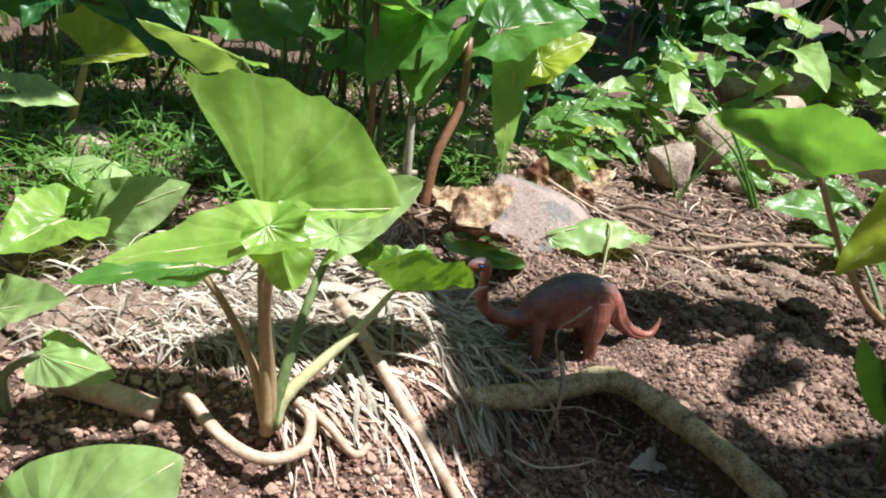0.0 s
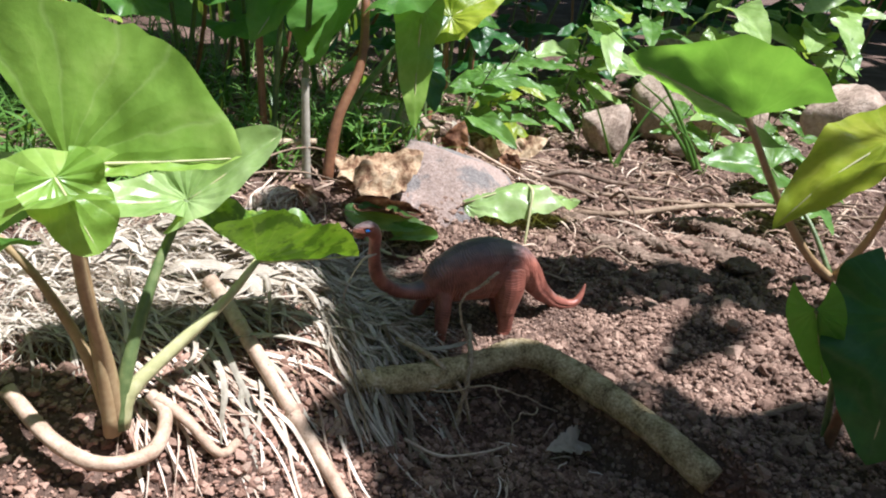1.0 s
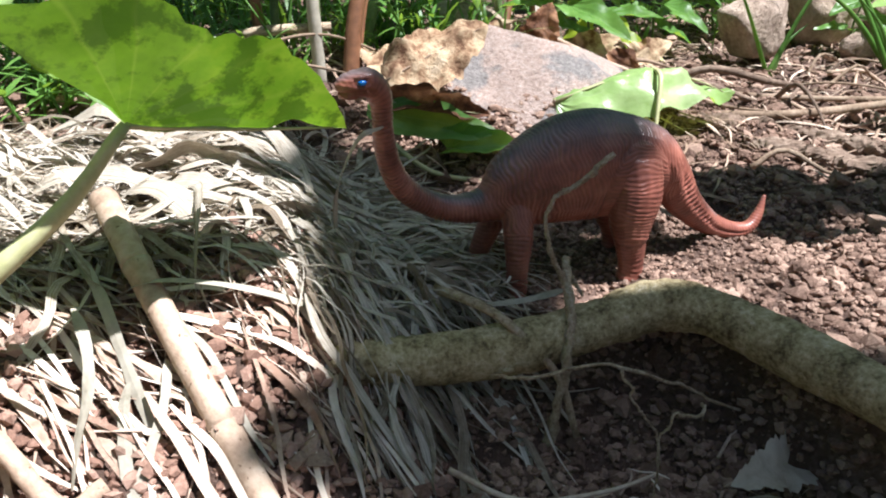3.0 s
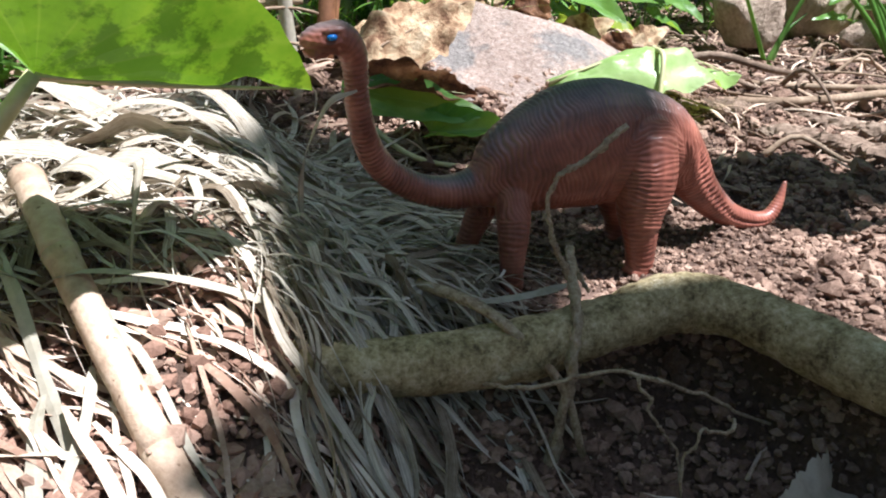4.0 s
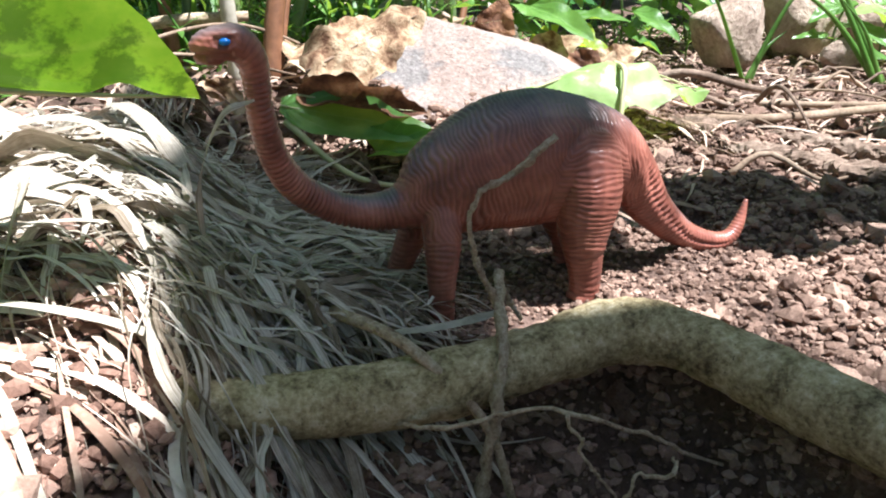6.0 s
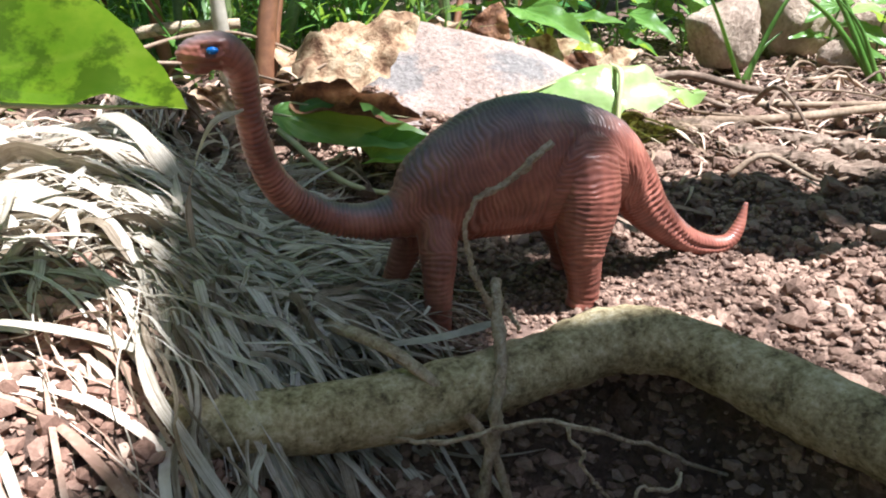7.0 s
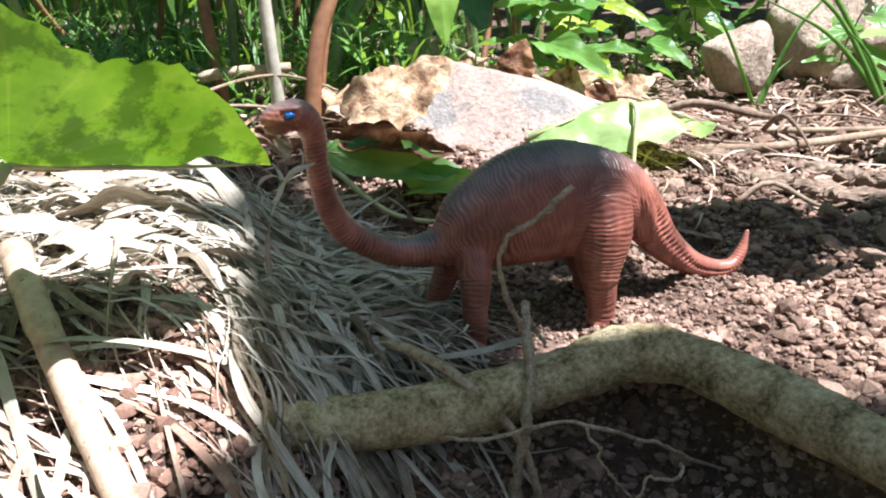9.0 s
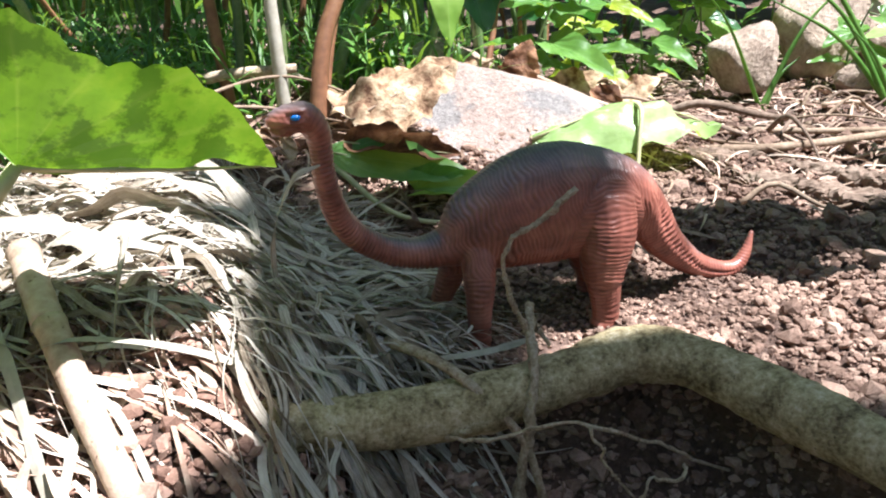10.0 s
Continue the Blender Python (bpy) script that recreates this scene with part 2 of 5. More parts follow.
def empty(name, at):
    ob = new(name)
    ob.empty_display_size = 0.01
    ob.location = at
    return ob


def under(ob, holder):
    """Makes ob a part of holder, which only has a place, and leaves it where it is."""
    ob.parent = holder
    ob.matrix_parent_inverse = Matrix.Translation(holder.location).inverted()
    return ob


def spline(points, n):
    """n points along a smooth curve through the given ones (any number of columns)."""
    p = np.asarray(points, dtype=float)
    if len(p) == 2:
        t = np.linspace(0, 1, n)[:, None]
        return p[0] * (1 - t) + p[1] * t
    ext = np.vstack([2 * p[0] - p[1], p, 2 * p[-1] - p[-2]])
    out = []
    for s in np.linspace(0, len(p) - 1, n):
        i = min(int(s), len(p) - 2)
        f = s - i
        a, b, c, d = ext[i], ext[i + 1], ext[i + 2], ext[i + 3]
        out.append(0.5 * (2 * b + (c - a) * f + (2 * a - 5 * b + 4 * c - d) * f * f + (3 * b - a - 3 * c + d) * f ** 3))
    return np.array(out)


def tube_data(points, radii, sides=8, rough=0.0, seed=0, flat=1.0):
    """Rings along a line of points; flat squeezes them sideways."""
    p = np.asarray(points, dtype=float)
    rng = np.random.RandomState(seed)
    tang = np.gradient(p, axis=0)
    tang /= np.linalg.norm(tang, axis=1)[:, None] + 1e-12
    ref = np.array((0.0, 0.0, 1.0)) if abs(tang[:, 2]).mean() < 0.8 else np.array((0.0, 1.0, 0.0))
    verts, faces = [], []
    ph = rng.rand() * 6
    for i, (c, t) in enumerate(zip(p, tang)):
        a = np.cross(t, ref)
        a /= np.linalg.norm(a) + 1e-12
        b = np.cross(a, t)
        for k in range(sides):
            w = 2 * math.pi * k / sides
            rr = radii[i] * (1 + rough * (0.6 * math.sin(3 * w + i * 0.7 + ph) + rng.uniform(-1, 1)))
            verts.append(c + rr * (a * math.cos(w) * flat + b * math.sin(w)))
    n = len(p)
    for i in range(n - 1):
        for k in range(sides):
            k2 = (k + 1) % sides
            faces.append((i * sides + k, i * sides + k2, (i + 1) * sides + k2, (i + 1) * sides + k))
    faces.append(tuple(range(sides))[::-1])
    faces.append(tuple((n - 1) * sides + k for k in range(sides)))
    return verts, faces


def tube(name, points, r0, r1, material, parent=None, n=14, sides=8, rough=0.0, seed=0):
    p = spline(points, n)
    v, f = tube_data(p, np.linspace(r0, r1, n), sides, rough, seed)
    return mesh_ob(name, v, f, material, parent)


def sstep(a, b, x):
    t = np.clip((np.asarray(x, dtype=float) - a) / (b - a), 0, 1)
    return t * t * (3 - 2 * t)


_lat = np.random.RandomState(7).rand(64, 64)


def vnoise(x, y):
    """Smooth noise in -1..1 on a lattice of one unit."""
    xi, yi = np.floor(x).astype(int), np.floor(y).astype(int)
    fx, fy = x - xi, y - yi
    fx, fy = fx * fx * (3 - 2 * fx), fy * fy * (3 - 2 * fy)
    g = lambda i, j: _lat[i % 64, j % 64]
    return 2 * ((g(xi, yi) * (1 - fx) + g(xi + 1, yi) * fx) * (1 - fy) + (g(xi, yi + 1) * (1 - fx) + g(xi + 1, yi + 1) * fx) * fy) - 1


LOG_X = [-0.12, -0.06, 0.0, 0.02, 0.036, 0.052, 0.072, 0.10, 0.14]
LOG_Y = [-0.045, -0.046, -0.043, -0.045, -0.062, -0.098, -0.150, -0.22, -0.40]


def lay(x, y):
    """The lie of the land: level by the toy, a bank with straw, a hollow in front of the log, a rise behind."""
    x, y = np.asarray(x, dtype=float), np.asarray(y, dtype=float)
    left = sstep(-0.050, -0.105, x)
    bank = np.interp(y, [-0.6, -0.25, -0.16, -0.10, -0.07, -0.03, 0.0, 0.05, 0.2, 0.5], [-0.06, -0.055, -0.042, -0.024, -0.004, 0.016, 0.028, 0.031, 0.043, 0.05])
    rise = 0.043 * sstep(0.05, 0.2, y) * sstep(0.26, 0.02, x) - 0.004 * sstep(0.2, 0.4, x)
    front = np.interp(x, LOG_X, LOG_Y) - y
    hollow = -0.036 * sstep(-0.028, 0.024, front) - 0.012 * sstep(0.03, 0.2, front)
    dip = -0.004 * np.exp(-(((x - 0.078) / 0.03) ** 2 + ((y - 0.0) / 0.025) ** 2))
    return left * bank + (1 - left) * (rise + hollow + dip)


def ground_z(x, y):
    x, y = np.asarray(x, dtype=float), np.asarray(y, dtype=float)
    z = lay(x, y)
    calm = 1 - 0.7 * np.exp(-((x - 0.0) ** 2 + y ** 2) / 0.035 ** 2)
    rugged = sstep(0.05, 0.12, x + 0.6 * np.clip(y, -0.05, 0.2)) * sstep(0.9, 0.5, np.hypot(x, y))
    z = z + rugged * (0.0042 * vnoise(x * 52 + 3, y * 52 + 8) + 0.0030 * np.abs(vnoise(x * 105, y * 105 + 2)) - 0.002)
    z = z + calm * (0.0045 * vnoise(x * 28, y * 28) + 0.0032 * vnoise(x * 75 + 9, y * 75) + 0.0021 * vnoise(x * 190, y * 190 + 5) + 0.0010 * vnoise(x * 400 + 3, y * 400))
    return z


def gz(x, y):
    return float(ground_z(np.array([x]), np.array([y]))[0])


# ---- ground ----
def make_ground():
    def axis(a, b, step, grow, far):
        mid = list(np.arange(a, b, step))
        out, d = [], step
        e = mid[-1]
        while e < far:
            d *= grow
            e += d
            out.append(e)
        back, d, e = [], step, mid[0]
        while e > -far:
            d *= grow
            e -= d
            back.append(e)
        return np.array(back[::-1] + mid + out)
    xs, ys = axis(-0.36, 0.50, 0.0022, 1.10, 300), axis(-0.24, 0.45, 0.0022, 1.10, 300)
    X, Y = np.meshgrid(xs, ys)
    Z = ground_z(X, Y)
    nx, ny = len(xs), len(ys)
    i = np.arange((ny - 1) * (nx - 1))
    r, c = i // (nx - 1), i % (nx - 1)
    a = r * nx + c
    faces = np.stack([a, a + 1, a + nx + 1, a + nx], 1).tolist()
    ob = mesh_ob("ground", np.stack([X, Y, Z], 2).reshape(-1, 3), faces, SOIL)
    tagged(ob, "dry reddish-brown crumbly garden soil with a hollow", "ground", kind="structure")


make_ground()

def ico():
    bm = bmesh.new()
    bmesh.ops.create_icosphere(bm, subdivisions=1, radius=1.0)
    v = np.array([x.co[:] for x in bm.verts])
    f = np.array([[q.index for q in p.verts] for p in bm.faces])
    bm.free()
    return v, f


ICO_V, ICO_F = ico()


def crumbs(name, x, y, r, material, seed, label, sink=0.3, squash=0.7):
    """Many small lumps of soil on the ground, each of its own shape."""
    r = np.where((np.abs(x - 0.012) < 0.10) & (np.abs(y) < 0.035), np.minimum(r, 0.0017), r)
    r = np.where((np.abs(x - 0.01) < 0.07) & (np.abs(y) < 0.02), np.minimum(r, 0.0011), r)
    rng = np.random.RandomState(seed)
    n = len(x)
    s = r[:, None] * rng.uniform(0.6, 1.35, (n, 3)) * np.array((1, 1, squash))
    shape = ICO_V[None] * (1 + 0.38 * rng.uniform(-1, 1, (n, 12, 1)))
    ang = rng.uniform(0, 6.283, n)
    tl = rng.uniform(-0.6, 0.6, n)
    v = shape * s[:, None, :]
    ct, st = np.cos(tl)[:, None], np.sin(tl)[:, None]
    v = np.stack([v[:, :, 0], v[:, :, 1] * ct - v[:, :, 2] * st, v[:, :, 1] * st + v[:, :, 2] * ct], 2)
    ca, sa = np.cos(ang)[:, None], np.sin(ang)[:, None]
    v = np.stack([v[:, :, 0] * ca - v[:, :, 1] * sa, v[:, :, 0] * sa + v[:, :, 1] * ca, v[:, :, 2]], 2)
    z = ground_z(x, y) + r * squash * (1 - sink) * rng.uniform(0.4, 1.1, n)
    v += np.stack([x, y, z], 1)[:, None, :]
    f = (ICO_F[None] + 12 * np.arange(n)[:, None, None]).reshape(-1, 3)
    ob = mesh_ob(name, v.reshape(-1, 3), f.tolist(), material, smooth=False)
    return tagged(ob, label, "soil", kind="stuff")


def scatter(n, x0, x1, y0, y1, seed):
    rng = np.random.RandomState(seed)
    return rng.uniform(x0, x1, n), rng.uniform(y0, y1, n), rng


x1, y1, rg = scatter(54000, -0.06, 0.30, -0.20, 0.16, 11)
crumbs("soil_crumbs", x1, y1, 0.0005 + 0.0018 * rg.rand(54000) ** 2.2, CRUMB, 12, "fine reddish-brown crumbs of dry soil")
x1, y1, rg = scatter(16000, -0.34, 0.65, -0.22, 0.62, 13)
crumbs("soil_clods", x1, y1, 0.0012 + 0.0035 * rg.rand(16000) ** 3.5, CRUMB, 14, "scattered clods of dry reddish soil")

x1, y1, rg = scatter(520, 0.07, 0.42, -0.16, 0.26, 17)
crumbs("soil_lumps", x1, y1, 0.0026 + 0.0042 * rg.rand(520) ** 2.5, CRUMB, 18, "larger rugged lumps of dry reddish soil", sink=0.5, squash=0.65)
x1, y1, rg = scatter(1100, -0.18, -0.085, -0.10, -0.005, 19)
crumbs("bank_lumps", x1, y1, 0.0008 + 0.0021 * rg.rand(1100) ** 2.5, REDSOIL, 20, "lumps of loose red soil on the bank", sink=0.4)
x1, y1, rg = scatter(16000, -0.40, -0.05, -0.20, 0.01, 15)
crumbs("bank_soil", x1, y1, 0.0006 + 0.0024 * rg.rand(16000) ** 3.5, REDSOIL, 16, "loose sunlit reddish crumbs of soil on the bank", sink=0.2)


# ---- plants ----
def leaf_data(L, W, lobe=0.35, fold=0.25, curl=0.2, wave=0.06, seed=0, notch=0.28, roll=0.0, nu=26, nv=7, tipsharp=0.85, ragged=0.0, crumple=0.0, halves=None, hump=0.0):
    """An arrowhead blade. It joins its stalk at the origin, points to +x, and its upper face looks to +z.
    halves: for its two sides, width, fold, how far the lobe's inner edge is cut, and the lobe's breadth."""
    rng = np.random.RandomState(seed)
    ph = rng.uniform(0, 6.28, 6)
    us = np.concatenate([np.linspace(-lobe, 0, max(5, int(nu * lobe / (1 + lobe))), endpoint=False), np.linspace(0, 1, nu)]) if lobe > 0 else np.linspace(0, 1, nu)
    verts, uv, faces = [], [], []
    full = W
    for sgn in (1, -1):
        base = len(verts)
        inner, broad = 0.62, 0.62
        if halves:
            W, fold, inner, broad = halves[0 if sgn > 0 else 1]
            W *= 2
        for u in us:
            if u >= 0:
                out = 0.5 * W * (max(0.0, 1 - u) ** tipsharp) * (1 + 0.55 * u)
                if lobe <= 0:
                    out = 0.5 * W * (math.sin(math.pi * min(1, u * 0.97 + 0.03) ** 0.75)) ** 0.8
                inn = 0.0
            else:
                t = -u / lobe
                out = 0.5 * W * ((1 - t ** 2.2) + t ** 2.2 * broad)
                inn = 0.5 * inner * W * t ** (0.5 + notch)
            out *= 1 + ragged * math.sin(u * 37 + ph[4]) * math.sin(u * 17 + ph[5])
            for k in range(nv + 1):
                v = k / nv
                y = inn + (out - inn) * v
                a = y / (0.5 * W + 1e-9)
                x = u * L
                z = fold * y
                z -= curl * L * (u * u if u > 0 else 0.6 * u * u)
                z += wave * W * a ** 1.5 * math.sin(u * 9 + ph[0] + sgn * ph[1]) + 0.5 * wave * W * a * math.sin(u * 21 + ph[2] + sgn * ph[3])
                z += 0.012 * W * math.sin(a * 5 + u * 14 + ph[1]) + hump * L * math.sin(math.pi * max(0.0, u))
                if crumple:
                    q = Vector((x * 55, sgn * y * 55, seed * 1.7))
                    z += crumple * full * (noise.noise(q) + 0.6 * noise.noise(q * 2.6))
                if roll:
                    ang = roll * a * a
                    z2 = z + 0.5 * W * a * math.sin(ang)
                    y = y * math.cos(ang * 0.9)
                    z = z2
                verts.append((x, sgn * y, z))
                uv.append(((u + lobe) / (1 + lobe), 0.5 + 0.5 * sgn * a))
        cols = nv + 1
        for i in range(len(us) - 1):
            for k in range(nv):
                q = [base + i * cols + k, base + i * cols + k + 1, base + (i + 1) * cols + k + 1, base + (i + 1) * cols + k]
                faces.append(q if sgn < 0 else q[::-1])
    return verts, faces, uv


def aim(at, along, up):
    """A pose at a point whose x axis runs along, and whose z axis is as near as can be to up."""
    x = Vector(along).normalized()
    z = Vector(up)
    z = (z - x * z.dot(x)).normalized()
    y = z.cross(x)
    m = Matrix((x, y, z)).transposed().to_4x4()
    m.translation = at
    return m


def blade(holder, at, tip, up, W, material, label="", lobe=0.35, fold=0.25, curl=0.15, wave=0.06, seed=0, roll=0.0, notch=0.28, tipsharp=0.85, ragged=0.0, name="blade", rib=True, crumple=0.03, halves=None, hump=0.0):
    """A leaf blade from its stalk's end to its tip, with a raised midrib under it."""
    at, tip = Vector(at), Vector(tip)
    L = (tip - at).length
    v, f, uv = leaf_data(L, W, lobe, fold, curl, wave, seed, notch, roll, tipsharp=tipsharp, ragged=ragged, crumple=crumple, halves=halves, hump=hump)
    ob = mesh_ob(name, v, f, material, uv=uv)
    bm = bmesh.new()
    bm.from_mesh(ob.data)
    bmesh.ops.remove_doubles(bm, verts=bm.verts, dist=1e-6)
    bm.to_mesh(ob.data)
    bm.free()
    m = aim(at, tip - at, up)
    if holder is not None:
        ob.parent = holder
        ob.matrix_basis = Matrix.Translation(-holder.location) @ m
    else:
        ob.matrix_basis = m
    if label:
        tagged(ob, label)
    if rib:
        us = np.linspace(0, 0.93, 9)
        line = [(u * L, 0, -curl * L * u * u + hump * L * math.sin(math.pi * u) - 0.0004) for u in us]
        tv, tf = tube_data(line, np.linspace(0.0011, 0.0003, 9) * min(1.0, W / 0.05), 5)
        mesh_ob("midrib", tv, tf, STEMPALE if material is not DRYLEAF else TWIG, ob)
    return ob


def stalk(holder, points, r0, r1, material, label="", name="stalk", n=14, seed=0):
    p = spline(points, n)
    v, f = tube_data(p, np.linspace(r0, r1, n), 8, 0.05, seed)
    ob = mesh_ob(name, v, f, material)
    under(ob, holder)
    if label:
        tagged(ob, label)
    return ob


# ---- toy dinosaur ----
def make_toy():
    spine = [(-0.0765, -0.0125, 0.0775, 0.0012, 0.0016), (-0.074, -0.0125, 0.0782, 0.0030, 0.0034), (-0.070, -0.0122, 0.0788, 0.0040, 0.0041),
             (-0.066, -0.0115, 0.0785, 0.0044, 0.0043), (-0.0630, -0.0108, 0.0745, 0.0040, 0.0038), (-0.0622, -0.0095, 0.068, 0.0032, 0.0032),
             (-0.0618, -0.008, 0.060, 0.0034, 0.0034), (-0.0590, -0.005, 0.0485, 0.0038, 0.0038), (-0.0535, -0.002, 0.0395, 0.0042, 0.0041),
             (-0.0440, 0.0, 0.0325, 0.0046, 0.0043), (-0.0340, 0.0, 0.0298, 0.0056, 0.0050), (-0.0240, 0.0, 0.0305, 0.0082, 0.0068),
             (-0.0140, 0.0, 0.0345, 0.0126, 0.0142), (0.0030, 0.0, 0.0393, 0.0158, 0.0192), (0.0190, 0.0, 0.0404, 0.0162, 0.0195),
             (0.0350, 0.0, 0.0394, 0.0137, 0.0142), (0.0470, 0.002, 0.0322, 0.0096, 0.0094), (0.0570, 0.003, 0.0195, 0.0066, 0.0068),
             (0.0690, 0.004, 0.0090, 0.0049, 0.0049), (0.0790, 0.003, 0.0046, 0.0037, 0.0036), (0.0875, 0.003, 0.0042, 0.0028, 0.0027),
             (0.0925, 0.004, 0.0085, 0.0021, 0.0021), (0.0955, 0.005, 0.0165, 0.0007, 0.0007)]
    limbs = [
        [(-0.0150, -0.0030, 0.036, 0.0060), (-0.0162, -0.0085, 0.027, 0.0056), (-0.0172, -0.0120, 0.019, 0.0049), (-0.0180, -0.0132, 0.011, 0.0040), (-0.0182, -0.0135, 0.003, 0.0037), (-0.0188, -0.0138, -0.0008, 0.0039)],
        [(-0.0145, 0.0030, 0.036, 0.0060), (-0.0160, 0.0090, 0.026, 0.0056), (-0.0190, 0.0125, 0.016, 0.0047), (-0.0225, 0.0135, 0.007, 0.0038), (-0.0245, 0.0138, 0.0015, 0.0037), (-0.0255, 0.0140, -0.0008, 0.0039)],
        [(0.0275, -0.0075, 0.041, 0.0098), (0.0268, -0.0115, 0.031, 0.0092), (0.0248, -0.0135, 0.019, 0.0066), (0.0256, -0.0140, 0.010, 0.0051), (0.0256, -0.0142, 0.003, 0.0045), (0.0240, -0.0146, -0.0008, 0.0044)],
        [(0.0275, 0.0075, 0.040, 0.0096), (0.0285, 0.0115, 0.029, 0.0088), (0.0300, 0.0130, 0.017, 0.0062), (0.0330, 0.0135, 0.008, 0.0048), (0.0335, 0.0138, 0.002, 0.0044), (0.0318, 0.0142, -0.0008, 0.0043)],
    ]
    verts, faces = [], []

    def add(v, f):
        b = len(verts)
        verts.extend(v)
        faces.extend([tuple(b + i for i in q) for q in f])

    sp = spline(spine, 150)
    tang = np.gradient(sp[:, :3], axis=0)
    tang /= np.linalg.norm(tang, axis=1)[:, None]
    rings, fs, sides = [], [], 24
    for (x, y, z, ry, rz), t in zip(sp, tang):
        side = np.array((0.0, 1.0, 0.0)) - t * t[1]
        side /= np.linalg.norm(side)
        upw = np.cross(t, side)
        upw = upw if upw[2] > 0 or abs(upw[2]) < 0.2 else -upw
        for k in range(sides):
            w = 2 * math.pi * k / sides
            rings.append(np.array((x, y, z)) + side * math.cos(w) * ry + np.cross(side, t) * math.sin(w) * rz)
    for i in range(len(sp) - 1):
        for k in range(sides):
            k2 = (k + 1) % sides
            fs.append((i * sides + k, i * sides + k2, (i + 1) * sides + k2, (i + 1) * sides + k))
    fs += [tuple(range(sides))[::-1], tuple((len(sp) - 1) * sides + k for k in range(sides))]
    add(rings, fs)
    for limb in limbs:
        q = spline(limb, 26)
        add(*tube_data(q[:, :3], q[:, 3], 16))
    for sx, sy, toes in ((-0.0190, -0.0138, 3), (-0.0255, 0.0140, 3), (0.0225, -0.0146, 3), (0.0305, 0.0142, 3)):
        for k in range(toes):
            a = radians(180 - 38 + 38 * k)
            c = np.array((sx + 0.0032 * math.cos(a), sy + 0.0030 * math.sin(a), -0.0018))
            add([c + 0.0017 * q * np.array((1.15, 1, 0.85)) for q in ICO_V], ICO_F.tolist())
    # lower jaw and brow
    for c, s in (((-0.0725, -0.0123, 0.0752), (0.0040, 0.0031, 0.0014)), ((-0.0688, -0.0155, 0.0808), (0.0022, 0.0010, 0.0008)), ((-0.0688, -0.0088, 0.0808), (0.0022, 0.0010, 0.0008))):
        add([np.array(c) + q * np.array(s) for q in ICO_V], ICO_F.tolist())
    raw = mesh_ob("toy_raw", verts, faces, SOIL)
    mod = raw.modifiers.new("remesh", "REMESH")
    mod.mode, mod.voxel_size = "VOXEL", 0.00038
    sm = raw.modifiers.new("smooth", "SMOOTH")
    sm.iterations, sm.factor = 5, 0.6
    me = bpy.data.meshes.new_from_object(raw.evaluated_get(bpy.context.evaluated_depsgraph_get()))
    bpy.data.objects.remove(raw)
    n = len(me.vertices)
    co, no = np.empty(n * 3), np.empty(n * 3)
    me.vertices.foreach_get("co", co)
    me.vertices.foreach_get("normal", no)
    co, no = co.reshape(-1, 3), no.reshape(-1, 3)
    # folds of the hide: rings round the neck, body and tail, and across the legs
    arc = np.concatenate([[0], np.cumsum(np.linalg.norm(np.diff(sp[:, :3], axis=0), axis=1))])
    s = np.empty(n)
    up = np.empty(n)
    for a in range(0, n, 4000):
        d = np.linalg.norm(co[a:a + 4000, None, :] - sp[None, :, :3], axis=2) / (sp[None, :, 4] + 0.004)
        j = d.argmin(1)
        rel = (co[a:a + 4000] - sp[j, :3])
        s[a:a + 4000] = arc[j] + (rel * tang[j]).sum(1)
        up[a:a + 4000] = rel[:, 2] / (sp[j, 4] + 1e-6)
    s += 0.2 * (co[:, 0] * 0 + up * 0.004)
    x, y, z = co.T
    wob = 0.0016 * np.sin(x * 310 + z * 190) + 0.0011 * np.sin(z * 520 - x * 260 + y * 300)
    soft = np.array([noise.noise(Vector(q) * 170) for q in co])
    fine = np.array([noise.noise(Vector(q) * 420) for q in co])
    wob = wob * 0.3 + 0.0007 * soft + 0.00025 * fine
    trunk = sstep(-0.030, -0.022, x) * sstep(0.050, 0.044, x)
    flank = np.sin((x + 0.18 * (z - 0.03) + 1.5 * wob) * 2 * math.pi / 0.0015)
    ring = np.sin((s + wob * 0.4) * 2 * math.pi / 0.0014)
    body = flank * trunk + ring * (1 - trunk)
    thigh = ((x - 0.0275) / 0.0130) ** 2 + ((z - 0.030) / 0.0195) ** 2
    leg = (thigh < 1) & (np.abs(y) > 0.0075) | (np.abs(y) > 0.0085) & (z < 0.024) | (z < 0.017) & (x < 0.045)
    kx = np.where(x < 0.005, x + 0.018, x - 0.0275)
    legw = np.sin((z + 14.0 * kx ** 2 + 0.12 * kx + wob * 1.1) * 2 * math.pi / 0.00150)
    fold = np.where(leg, legw, body)
    amp = 0.00018 + 0.00007 * np.sin(x * 140 + z * 230 + 1.0) + 0.00014 * fine + 0.00010 * soft
    amp = np.where((s < 0.018) | (z < 0.0015) & (x < 0.04), 0.00004, amp)
    amp = np.where(leg & (z > 0.0015), 0.00010 + 0.00012 * fine + 0.00006 * soft, amp)
    amp = np.where((x > 0.05) & ~leg, amp * 0.35, amp)
    # the thigh stands proud with a crease round it, and a furrow runs down the tail
    swell = 0.0006 * sstep(1.2, 0.5, thigh) - 0.0003 * np.exp(-((thigh - 1.15) / 0.12) ** 2)
    side = (np.abs(y) > 0.0075) & (z > 0.016)
    furrow = 0.0010 * np.exp(-((up - 0.0) / 0.14) ** 2) * sstep(0.046, 0.052, x) * sstep(0.090, 0.080, x)
    co = co + no * (swell * side - furrow)[:, None]
    # mouth line
    mouth = (s < 0.0085) & (np.abs(z - 0.0768) < 0.0005) & (x < -0.067)
